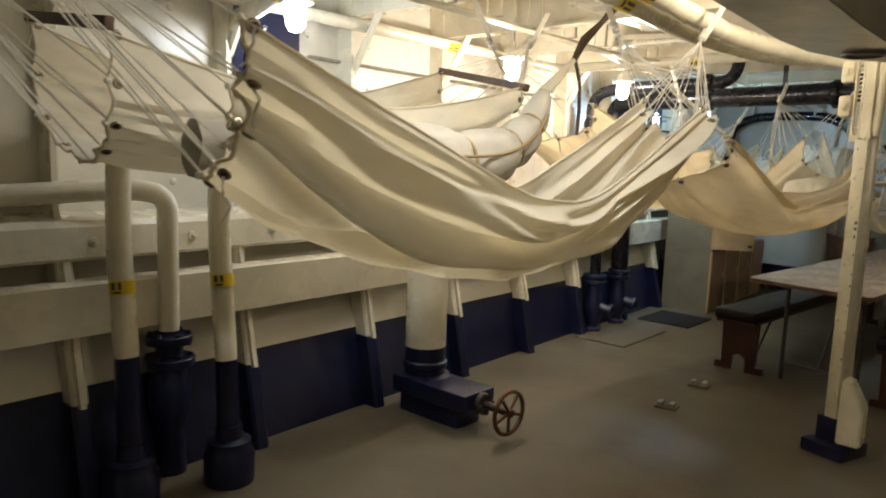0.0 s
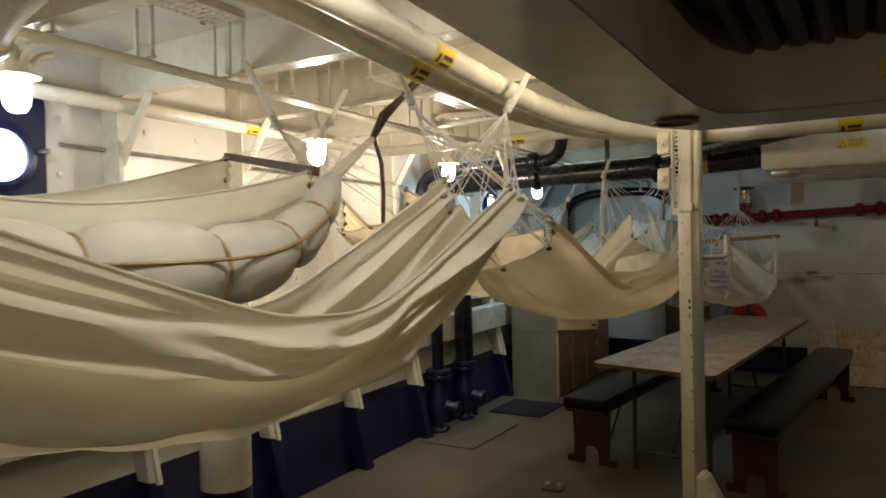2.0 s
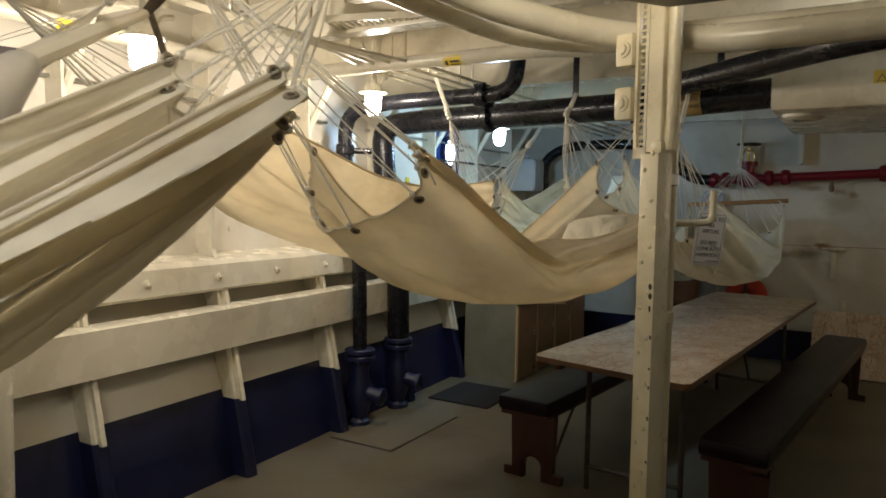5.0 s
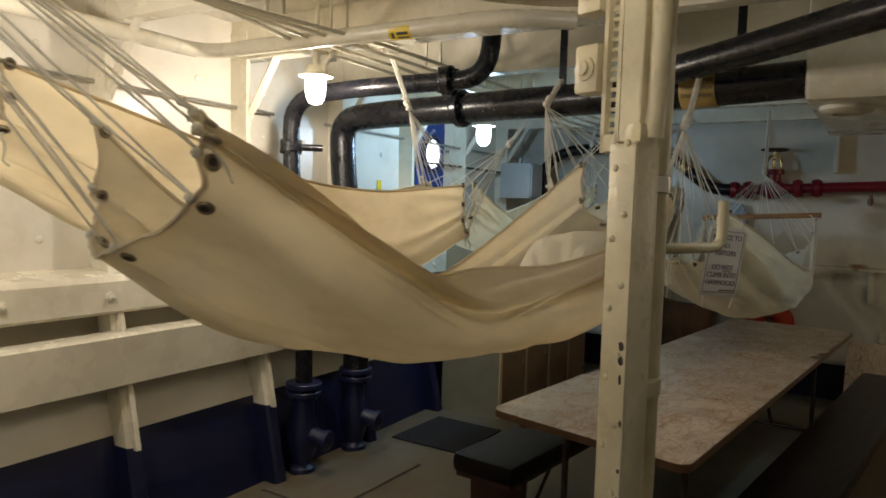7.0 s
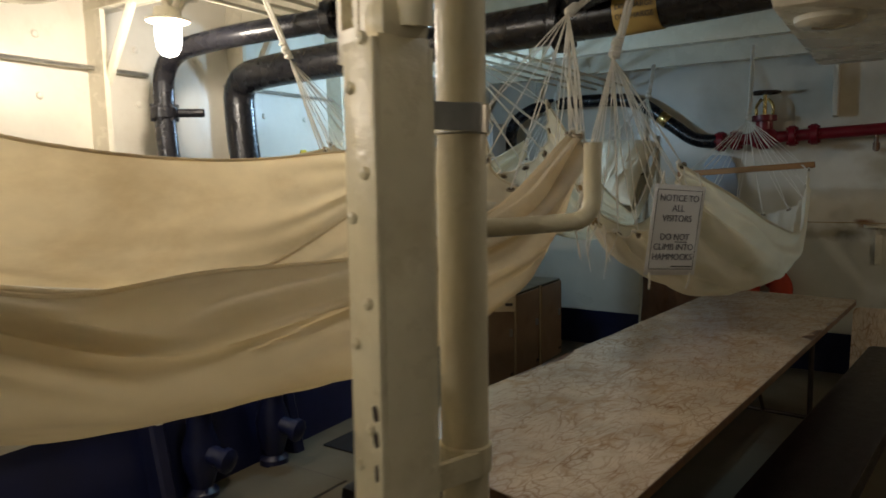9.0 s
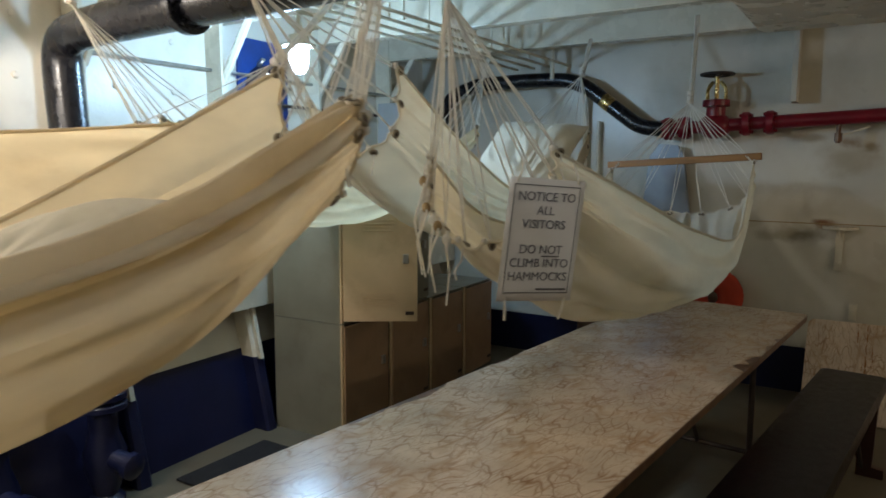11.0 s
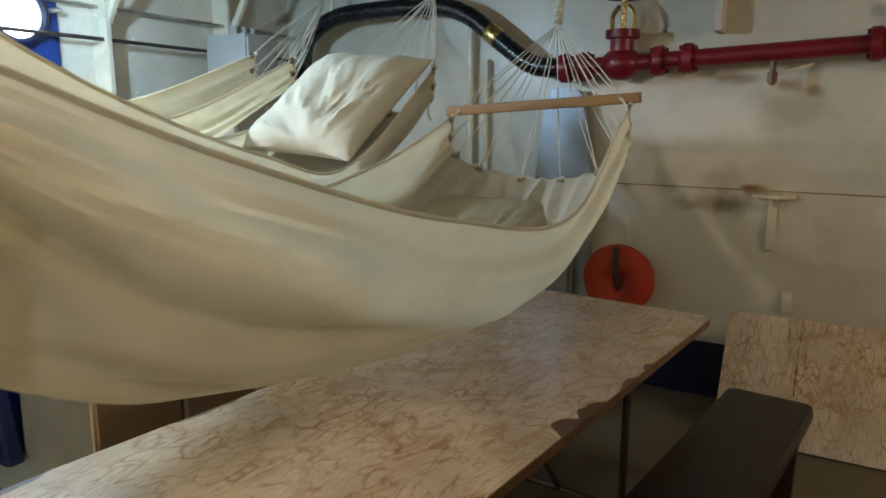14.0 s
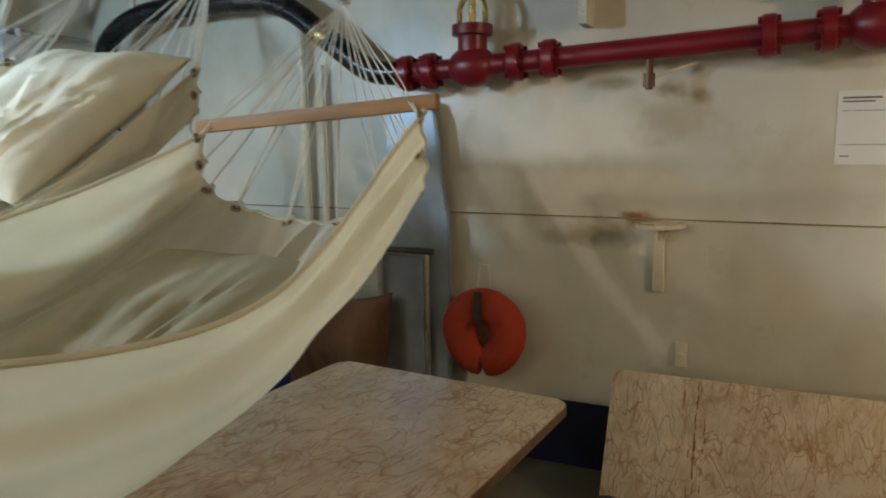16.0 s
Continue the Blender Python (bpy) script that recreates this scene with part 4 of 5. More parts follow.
# deck fittings
for at in ((-1.715, 4.60), (-1.69, 4.03)):
    v = thing("deck_lug", "small steel tie-down lug on a deck plate", "deck fitting", (*at, 0), 8, group="deck lugs")
    part("plate", newbox((0, 0, 0.006), (0.13, 0.09, 0.012), None, 0.004), DECK, v, smooth=False)
    for x in (-0.035, 0.035):
        part("lug", newbox((x, 0, 0.024), (0.03, 0.06, 0.025), None, 0.004), STEEL, v, smooth=False)
solid("rubber_mat", newbox((-2.70, 6.46, 0.006), (0.50, 0.56, 0.012), pose(0, 0, 0), 0.004), DARK_DECK, "black rubber mat on the deck before lockers", "mat")
hatch = thing("deck_plate", "flush painted deck plate with a dark gap round it", "deck plate", (-2.76, 5.5, 0))
part("plate", newbox((0, 0, 0.003), (0.44, 0.78, 0.006), None, 0.002), DECK, hatch, smooth=False)
bm = bmesh.new()
for c, s in (((0.226, 0, 0.001), (0.008, 0.8, 0.004)), ((0, -0.395, 0.001), (0.46, 0.008, 0.004)), ((0, 0.395, 0.001), (0.46, 0.008, 0.004))):
    box(bm, c, s)
part("gap", bm, IRON, hatch, smooth=False)


# ---- hammocks ----
def section(l, m, r, ridge=None):
    """Points of the cloth's cross-section from rim to rim; the rim may fold in over a ridge."""
    def shoulder(e, f=0.90, g=0.52):
        return Vector((m.x + (e.x - m.x) * f, m.y + (e.y - m.y) * f, m.z + (e.z - m.z) * (1 - g) ** 1.6))
    if ridge is not None:
        return [l, shoulder(l), m, shoulder(ridge, 1.0, 0.42), ridge + Vector((0.004, 0, -0.03)), ridge, r]
    return [l, shoulder(l), m, shoulder(r), r]


def hammock(label, L, M, R, rings, hooks, mat, seed=1, fold=0.012, sticks=(), nettles=9, roll=True, folds=(), ridge=None):
    ob = thing("hammock", label, "hammock", group="slung hammocks")
    nu, nv = 140, 88
    rnd = random.Random(seed)
    # creases run in from the gathered ends and slant over the belly: start, end, v at both, depth, width
    creases = []
    for k in range(22):
        end = k % 2
        ln = rnd.uniform(0.25, 0.8)
        va = rnd.uniform(0.06, 0.94)
        vb = va + rnd.uniform(-0.22, 0.22) * ln
        creases.append((0.0 if end == 0 else 1.0, ln if end == 0 else 1 - ln, va, vb, rnd.uniform(0.4, 1.0), rnd.uniform(0.014, 0.034)))
    creases += folds
    for k in range(4):
        ua = rnd.uniform(0.15, 0.5)
        va = rnd.uniform(0.3, 0.8)
        creases.append((ua, ua + rnd.uniform(0.25, 0.4), va, va + rnd.uniform(-0.12, 0.12), rnd.uniform(0.4, 0.8), rnd.uniform(0.022, 0.04)))

    def drape(u, v):
        h = 0.0
        for ua, ub, va, vb, amp, wd in creases:
            s = (u - ua) / (ub - ua)
            if not -0.05 < s < 1:
                continue
            dv = (v - (va + (vb - va) * s + 0.02 * math.sin(5 * s + va * 20))) / (wd * (0.8 + 0.9 * max(s, 0)))
            if abs(dv) > 4:
                continue
            fade = (1 - max(s, 0)) ** 0.6 * min(1, 0.5 + 4 * max(s, 0))
            h += amp * fade * (0.75 * math.exp(-(dv - 1.5) ** 2) + 0.55 * math.exp(-(dv + 1.5) ** 2) - 1.0 * math.exp(-1.6 * dv * dv))
        return h

    pts = []
    for i in range(nu + 1):
        u = i / nu
        sec = section(spline(L, u), spline(M, u), spline(R, u), spline(ridge, u) if ridge else None)
        t = (spline(M, min(u + 0.02, 1)) - spline(M, max(u - 0.02, 0))).normalized()
        tip = (max(0, 1 - u / 0.05) ** 2, max(0, 1 - (1 - u) / 0.05) ** 2)
        row = []
        for j in range(nv + 1):
            v = j / nv
            p = spline(sec, v)
            q = spline(sec, min(v + 0.02, 1)) - spline(sec, max(v - 0.02, 0))
            n = t.cross(q)
            n = n.normalized() if n.length > 1e-9 else Vector((0, 0, 1))
            soft = noise.noise(Vector((u * 4 + seed * 3.1, v * 5 + u * 3, seed))) * 0.8
            fine = noise.noise(Vector((u * 13 + seed, v * 11 - u * 6, seed + 2))) * 0.22
            lobe = 0.5 + 0.5 * math.cos(2 * math.pi * v * (nettles - 1))
            p = p + n * fold * (drape(u, v) + soft + fine) * min(1, 0.3 + 5 * min(v, 1 - v))
            row.append(p + t * 0.012 * (lobe - 0.6) * (tip[1] - tip[0]))
        pts.append(row)
    bm = bmesh.new()
    vs = [[bm.verts.new(p) for p in row] for row in pts]
    for i in range(nu):
        for j in range(nv):
            bm.faces.new((vs[i][j], vs[i + 1][j], vs[i + 1][j + 1], vs[i][j + 1]))
    part("cloth", bm, mat, ob)
    if roll:
        for j, nm in ((0, "hem"), (nv, "hem")):
            bm = bmesh.new()
            tube(bm, [row[j] for row in pts], 0.0048, 8)
            part(nm, bm, mat, ob, "doubled canvas hem")
    for e, (ring, hook) in enumerate(zip(rings, hooks)):
        if ring is None:
            continue
        row = pts[0] if e == 0 else pts[-1]
        inner = pts[1] if e == 0 else pts[-2]
        ring = Vector(ring)
        bm = bmesh.new()
        tube(bm, [row[j] for j in range(nv + 1)], 0.0045, 6)
        part("hem", bm, mat, ob)
        edge_pts = [row[round(j * nv / (nettles - 1))] for j in range(nettles)]
        ins = [inner[round(j * nv / (nettles - 1))] for j in range(nettles)]
        for k, (a, b) in enumerate(zip(edge_pts, ins)):
            j = round(k * nv / (nettles - 1))
            g = a + (b - a).normalized() * 0.024
            way = (b - a).cross(row[min(j + 1, nv)] - row[max(j - 1, 0)]).normalized()
            bm = bmesh.new()
            lathe(bm, [(0.0065, -0.003), (0.0080, -0.0046), (0.0120, -0.0040), (0.0140, -0.001), (0.0140, 0.001), (0.0120, 0.0040), (0.0080, 0.0046), (0.0065, 0.003)], along(g, g + way), 14)
            eye = part("grommet", bm, EYELET, ob, "tarnished metal eyelet")
            # a dark plug colours the eyelet's centre like an unlit hole
            bm = bmesh.new()
            lathe(bm, [(0.0068, -0.0035), (0.0068, 0.0035), (0.0005, 0.0036)], along(g, g + way), 10)
            lathe(bm, [(0.0068, -0.0035), (0.0005, -0.0036)], along(g, g + way), 10)
            part("eye_hole", bm, TARRED, eye, "dark disc standing in for the eyelet's open hole")
            if rnd.random() < 0.35:
                q = [g + way * 0.008]
                for m_ in range(5):
                    q.append(q[-1] + Vector((rnd.uniform(-0.012, 0.012), rnd.uniform(-0.012, 0.012), -rnd.uniform(0.008, 0.022))))
                bm = bmesh.new()
                tube(bm, q, 0.0028, 6)
                part("nettle_tail", bm, ROPE, ob)
            bm = bmesh.new()
            bmesh.ops.create_icosphere(bm, subdivisions=2, radius=0.0085, matrix=Matrix.Translation(a + (a - b).normalized() * 0.004))
            part("nettle_knot", bm, ROPE, ob)
            for s in (-1, 1):
                off = Vector((rnd.uniform(-1, 1), rnd.uniform(-1, 1), rnd.uniform(-1, 1))) * 0.012
                mid = g.lerp(ring, 0.5) + off + Vector((0.008 * s, 0, -0.006))
                bm = bmesh.new()
                tube(bm, [g.lerp(ring, 0.0), g.lerp(mid, 0.5) + off * 0.3, mid, mid.lerp(ring, 0.6) + off * 0.2, ring], 0.0021, 5)
                part("nettle", bm, ROPE, ob)
        if hook is not None:
            hook = Vector(hook)
            bm = bmesh.new()
            pr = [ring.lerp(hook, t) for t in (0, 0.33, 0.66, 1)]
            tube(bm, pr, 0.0065, 7)
            tube(bm, [p + Vector((0.012, 0.006, 0)) for p in pr], 0.0065, 7)
            part("lanyard", bm, ROPE, ob, "white lanyard rope")
            bm = bmesh.new()
            for k in range(4):
                c = ring + (hook - ring).normalized() * (0.012 + 0.016 * k)
                lathe(bm, [(0.010, -0.008), (0.017, -0.003), (0.017, 0.003), (0.010, 0.008)], along(c, hook) @ pose(0, 0, 0, 18 * (-1) ** k, 10, 0), 9)
            part("knot", bm, ROPE, ob)
    return ob, pts


hammock("large pale canvas hammock slung from the deckhead, deeply folded",
        [(-1.40, 0.86, 1.60), (-1.43, 1.16, 1.47), (-1.43, 1.54, 1.36), (-1.39, 1.88, 1.365), (-1.34, 2.15, 1.485), (-1.28, 2.62, 1.725)],
        [(-1.30, 0.74, 1.42), (-1.24, 1.02, 1.262), (-1.20, 1.42, 1.175), (-1.17, 1.80, 1.168), (-1.13, 2.22, 1.272), (-1.10, 2.68, 1.58)],
        [(-1.10, 0.70, 1.69), (-1.06, 1.02, 1.55), (-1.10, 1.45, 1.415), (-1.13, 1.76, 1.352), (-1.14, 2.10, 1.385), (-1.06, 2.65, 1.69)],
        [(-1.45, 0.30, 1.98), (-1.25, 3.02, 2.00)], [(-1.5, 0.1, 2.24), (-1.20, 3.2, 2.24)], CANVAS_W, 3, 0.031,
        folds=[(0, 0.8, 0.86, 0.64, 2.2, 0.055), (0.02, 0.85, 0.95, 0.80, 1.5, 0.032), (1, 0.38, 0.80, 0.72, 2.0, 0.045), (1, 0.5, 0.92, 0.87, 1.5, 0.026), (1, 0.42, 0.66, 0.58, 1.5, 0.04),
               (1, 0.35, 0.30, 0.36, 1.8, 0.045), (1, 0.5, 0.15, 0.2, 1.4, 0.032), (0, 0.55, 0.72, 0.56, 1.6, 0.045)])
hammock("cream canvas hammock with open gathered ends beside the pillar",
        [(-1.64, 3.38, 1.63), (-1.65, 3.6, 1.47), (-1.64, 3.9, 1.33), (-1.62, 4.15, 1.27), (-1.58, 4.45, 1.255), (-1.53, 4.78, 1.375), (-1.42, 5.38, 1.70)],
        [(-1.47, 3.29, 1.40), (-1.44, 3.57, 1.225), (-1.385, 3.86, 1.135), (-1.33, 4.1, 1.10), (-1.26, 4.38, 1.093), (-1.19, 4.75, 1.18), (-1.18, 5.26, 1.42)],
        [(-1.22, 3.26, 1.63), (-1.15, 3.54, 1.455), (-1.17, 3.82, 1.345), (-1.16, 4.07, 1.345), (-1.10, 4.40, 1.342), (-1.04, 4.74, 1.41), (-1.04, 5.16, 1.60)],
        [(-1.55, 2.85, 2.02), (-1.17, 5.44, 1.98)], [(-1.6, 2.7, 2.25), (-1.17, 5.6, 2.06)], CANVAS, 7, 0.018,
        folds=[(0, 0.7, 0.80, 0.66, 1.6, 0.05), (1, 0.4, 0.82, 0.78, 1.8, 0.04), (1, 0.5, 0.66, 0.7, 1.4, 0.04), (1, 0.3, 0.93, 0.95, 1.5, 0.03), (0, 0.5, 0.93, 0.86, 1.3, 0.03)],
        ridge=[(-1.185, 3.25, 1.60), (-1.12, 3.53, 1.446), (-1.07, 3.85, 1.292), (-1.04, 4.08, 1.290), (-0.985, 4.40, 1.340), (-0.955, 4.75, 1.42), (-1.02, 5.15, 1.575)])
hammock("cream canvas hammock slung close to the ship's side",
        [(-2.44, 3.52, 1.74), (-2.52, 3.9, 1.60), (-2.54, 4.4, 1.50), (-2.50, 5.0, 1.50), (-2.42, 5.72, 1.62)],
        [(-2.40, 3.46, 1.58), (-2.34, 3.82, 1.375), (-2.26, 4.35, 1.21), (-2.14, 4.95, 1.165), (-2.16, 5.70, 1.35)],
        [(-1.93, 3.34, 1.77), (-1.97, 3.82, 1.672), (-2.04, 4.32, 1.577), (-2.13, 4.95, 1.553), (-2.20, 5.72, 1.612)],
        [(-2.2, 2.8, 2.0), (-2.13, 6.05, 1.84)], [(-2.2, 2.6, 2.25), (-2.1, 6.45, 2.2)], CANVAS, 11, 0.011)
hammock("pale canvas hammock spread at its ends by dark battens",
        [(-2.50, 0.83, 1.84), (-2.52, 1.3, 1.70), (-2.55, 1.8, 1.68), (-2.6, 2.3, 1.76), (-2.66, 2.94, 1.93)],
        [(-2.05, 0.80, 1.42), (-2.05, 1.2, 1.38), (-2.1, 1.7, 1.38), (-2.15, 2.2, 1.45), (-2.25, 2.75, 1.66)],
        [(-1.80, 0.77, 1.74), (-1.82, 1.2, 1.66), (-1.86, 1.7, 1.63), (-1.9, 2.2, 1.69), (-1.94, 2.70, 1.80)],
        [(-2.1, 0.30, 2.05), (-2.2, 3.1, 2.05)], [(-2.1, 0.1, 2.25), (-2.2, 3.25, 2.25)], CANVAS_W, 13, 0.014)
hammock("cream canvas hammock in front of the scuttle",
        [(-2.60, 5.92, 1.66), (-2.66, 6.3, 1.54), (-2.68, 6.8, 1.45), (-2.62, 7.3, 1.53), (-2.50, 7.83, 1.74)],
        [(-2.42, 5.86, 1.37), (-2.42, 6.2, 1.25), (-2.42, 6.7, 1.20), (-2.40, 7.2, 1.27), (-2.38, 7.8, 1.56)],
        [(-2.25, 5.90, 1.63), (-2.28, 6.25, 1.51), (-2.28, 6.65, 1.40), (-2.27, 7.2, 1.46), (-2.26, 7.83, 1.71)],
        [(-2.38, 5.46, 1.97), (-2.52, 8.36, 2.06)], [(-2.45, 5.37, 2.25), (-2.55, 8.5, 2.25)], CANVAS, 17, 0.014)
hammock("pale canvas hammock holding a pillow",
        [(-1.80, 5.88, 1.68), (-1.88, 6.3, 1.50), (-1.98, 6.9, 1.38), (-2.06, 7.4, 1.42), (-2.12, 7.92, 1.60)],
        [(-1.62, 5.84, 1.50), (-1.60, 6.15, 1.29), (-1.61, 6.7, 1.17), (-1.70, 7.35, 1.19), (-1.84, 7.96, 1.48)],
        [(-1.43, 5.85, 1.76), (-1.44, 6.3, 1.52), (-1.50, 6.85, 1.35), (-1.55, 7.30, 1.30), (-1.63, 7.98, 1.66)],
        [(-1.65, 5.48, 1.96), (-1.78, 8.22, 2.01)], [(-1.65, 5.62, 2.10), (-1.8, 8.4, 2.25)], CANVAS_W, 19, 0.018)
notice_hammock, npts = hammock("pale canvas hammock over the table, with a notice tied on",
        [(-1.22, 5.70, 1.50), (-1.34, 6.2, 1.32), (-1.38, 6.75, 1.24), (-1.38, 7.25, 1.32), (-1.42, 7.76, 1.46)],
        [(-1.04, 5.60, 1.29), (-0.95, 5.95, 1.09), (-0.92, 6.5, 0.985), (-0.95, 7.06, 1.0), (-1.02, 7.70, 1.25)],
        [(-0.93, 5.82, 1.52), (-0.80, 6.10, 1.39), (-0.72, 6.55, 1.265), (-0.69, 7.1, 1.22), (-0.73, 7.70, 1.50)],
        [(-1.05, 5.50, 1.84), (-1.09, 7.96, 1.80)], [(-1.02, 5.60, 2.10), (-1.09, 8.02, 2.25)], CANVAS_W, 23, 0.018, nettles=10,
        folds=[(0, 0.6, 0.80, 0.66, 1.8, 0.05), (0, 0.5, 0.92, 0.82, 1.6, 0.04), (0, 0.75, 0.97, 0.92, 1.8, 0.025), (0, 0.45, 0.68, 0.56, 1.5, 0.045), (1, 0.4, 0.9, 0.93, 1.6, 0.03), (0.3, 0.8, 0.9, 0.72, 1.0, 0.04)])


def batten(name, a, b, mat, label):
    bm = bmesh.new()
    a, b = Vector(a), Vector(b)
    box(bm, (0, 0, (b - a).length / 2), (0.024, 0.034, (b - a).length + 0.04), along(a, b), 0.005)
    return solid(name, bm, mat, label, "batten")


batten("batten", (-1.43, 7.78, 1.485), (-0.72, 7.72, 1.525), PINE, "stained pine batten spreading a hammock's end")
batten("batten", (-2.67, 2.95, 1.94), (-1.93, 2.71, 1.80), OLDWOOD, "dark wooden batten spreading a hammock's end")
batten("batten", (-2.52, 0.83, 1.86), (-1.79, 0.76, 1.76), OLDWOOD, "dark wooden batten spreading a hammock's near end")


def cushion(name, at, size, turn, tilt, mat, label, seed=1, roll=0, power=3.0, crease=1.0, dome=0.0):
    """A stuffed pillow with creases."""
    bm = bmesh.new()
    n = 44
    w, h, d = size
    top, low = [], []
    for i in range(n + 1):
        ra, rb = [], []
        for j in range(n + 1):
            x, y = 2 * i / n - 1, 2 * j / n - 1
            e = max(0, (1 - abs(x) ** power) * (1 - abs(y) ** power)) ** 0.5
            px = x * w / 2 * (1 - 0.13 * (1 - y * y) * abs(x) ** 3) * (1 - 0.16 * dome * y * y)
            py = y * h / 2 * (1 - 0.13 * (1 - x * x) * abs(y) ** 3) * (1 - 0.16 * dome * x * x)
            a, r = math.atan2(y + 1.15, x - 0.4), math.hypot(x - 0.4, y + 1.15)
            # creases fan out from a gathered seam
            ray = noise.noise(Vector((math.cos(a) * 4.5, math.sin(a) * 4.5, seed + r * 1.2)))
            fine = noise.noise(Vector((math.cos(a) * 11, math.sin(a) * 11, seed + 5 + r * 2.0)))
            soft = noise.noise(Vector((x * 1.3 + seed, y * 1.3, seed)))
            cr = d * crease * min(1, r * 1.1) * max(0, 1.3 - 0.45 * r) * (0.14 * ray - 0.12 * abs(fine)) + 0.14 * d * soft
            ra.append(bm.verts.new((px, py, d / 2 * e + cr * e)))
            rb.append(bm.verts.new((px, py, -d / 2 * e)) if 0 < i < n and 0 < j < n else ra[-1])
        top.append(ra)
        low.append(rb)
    for i in range(n):
        for j in range(n):
            bm.faces.new((top[i][j], top[i + 1][j], top[i + 1][j + 1], top[i][j + 1]))
            f = [low[i][j], low[i][j + 1], low[i + 1][j + 1], low[i + 1][j]]
            bm.faces.new(f)
    ob = solid(name, bm, mat, label, "pillow")
    ob.matrix_basis = pose(*at, tilt, roll, turn)
    return ob


cushion("pillow", (-1.86, 7.62, 1.52), (0.52, 0.74, 0.18), 6, 32, HEMCLOTH, "creased white pillow lying in a hammock", 2, 4, 2.6, 1.5)
# a fold of the hammock's inner canvas, its shade put into the colour
cushion("pillow", (-1.08, 7.18, 1.085), (0.50, 0.86, 0.13), 6, 14, SHADED_FOLD, "flat beige fold of canvas in a hammock under a batten, coloured as shaded", 5, 3, 2.0, 1.7, 0.4)
cushion("pillow", (-1.20, 4.66, 1.33), (0.30, 0.46, 0.11), 8, 22, HEMCLOTH, "small canvas pillow lying in a hammock", 8, -8, 2.0, 0.7, 0.7)

# lashed-up hammock
roll_ob = thing("lashed_hammock", "rolled grey-white hammock lashed with brown rope", "hammock", group="slung hammocks")
AX = [(-1.74, 0.95, 1.47), (-1.70, 1.35, 1.45), (-1.66, 1.75, 1.44), (-1.66, 2.12, 1.47), (-1.70, 2.42, 1.59), (-1.77, 2.64, 1.77)]


def roll_r(u):
    return 0.122 * min(1, 1.25 * (1 - u) ** 0.55 + 0.10) * min(1, 0.55 + 3 * u)


bm = bmesh.new()
nu, nv = 70, 28
rows = []
turns = [0.10, 0.30, 0.50, 0.68, 0.82]
for i in range(nu + 1):
    u = i / nu
    c = spline(AX, u)
    t = (spline(AX, min(u + 0.01, 1)) - spline(AX, max(u - 0.01, 0))).normalized()
    s = t.cross(Vector((0, 0, 1))).normalized()
    o = s.cross(t)
    pinch = 1 - 0.15 * sum(math.exp(-((u - k) / 0.016) ** 2) for k in turns) - 0.13 * sum(math.exp(-((u - k) / 0.05) ** 2) for k in turns)
    row = []
    for j in range(nv):
        a = 2 * math.pi * j / nv
        r = roll_r(u) * pinch * (1 + 0.11 * noise.noise(Vector((math.cos(a) * 2, math.sin(a) * 2, u * 9))) + 0.025 * math.sin(a * 7 + u * 5))
        row.append(bm.verts.new(c + r * (math.cos(a) * s + 1.12 * math.sin(a) * o)))
    rows.append(row)
for a, b in zip(rows, rows[1:]):
    for j in range(nv):
        bm.faces.new((a[j], a[(j + 1) % nv], b[(j + 1) % nv], b[j]))
bm.faces.new(rows[0][::-1])
bm.faces.new(rows[-1])
part("rolled_cloth", bm, ROLLCLOTH, roll_ob)
for k in turns:
    bm = bmesh.new()
    c = spline(AX, k)
    t = (spline(AX, k + 0.01) - spline(AX, k - 0.01)).normalized()
    s = t.cross(Vector((0, 0, 1))).normalized()
    o = s.cross(t)
    r = roll_r(k) * 0.735
    tube(bm, [c + r * (math.cos(2 * math.pi * j / 24) * s + 1.12 * math.sin(2 * math.pi * j / 24) * o) for j in range(25)], 0.0065, 7)
    part("lashing", bm, HEMP, roll_ob, "brown rope turn")
bm = bmesh.new()
tube(bm, [spline(AX, u) + Vector((0.97 * roll_r(u), 0, 0.25 * roll_r(u))) for u in [0.1 + 0.04 * i for i in range(20)]], 0.006, 6)
part("lashing", bm, HEMP, roll_ob, "brown rope running along the roll")
bm = bmesh.new()
tube(bm, [(-1.77, 2.62, 1.76), (-1.80, 2.8, 1.86), (-1.84, 2.97, 1.95)], lambda u: 0.028 - 0.016 * u, 8)
part("clew", bm, CANVAS_W, roll_ob)
bm = bmesh.new()
tube(bm, [(-1.84, 2.97, 1.95), (-1.84, 3.06, 2.06), (-1.82, 3.18, 2.16), (-1.81, 3.30, 2.26)], lambda u: 0.013 + 0.010 * (math.sin(u * 26) > 0.2), 8)
part("lanyard", bm, TARRED, roll_ob, "dark tarred rope with knots")
bm = bmesh.new()
tube(bm, [(-1.84, 2.98, 1.96), (-1.83, 3.02, 1.85), (-1.83, 3.03, 1.72), (-1.835, 3.03, 1.60)], 0.009, 7)
part("lanyard", bm, TARRED, roll_ob, "hanging tarred rope end")

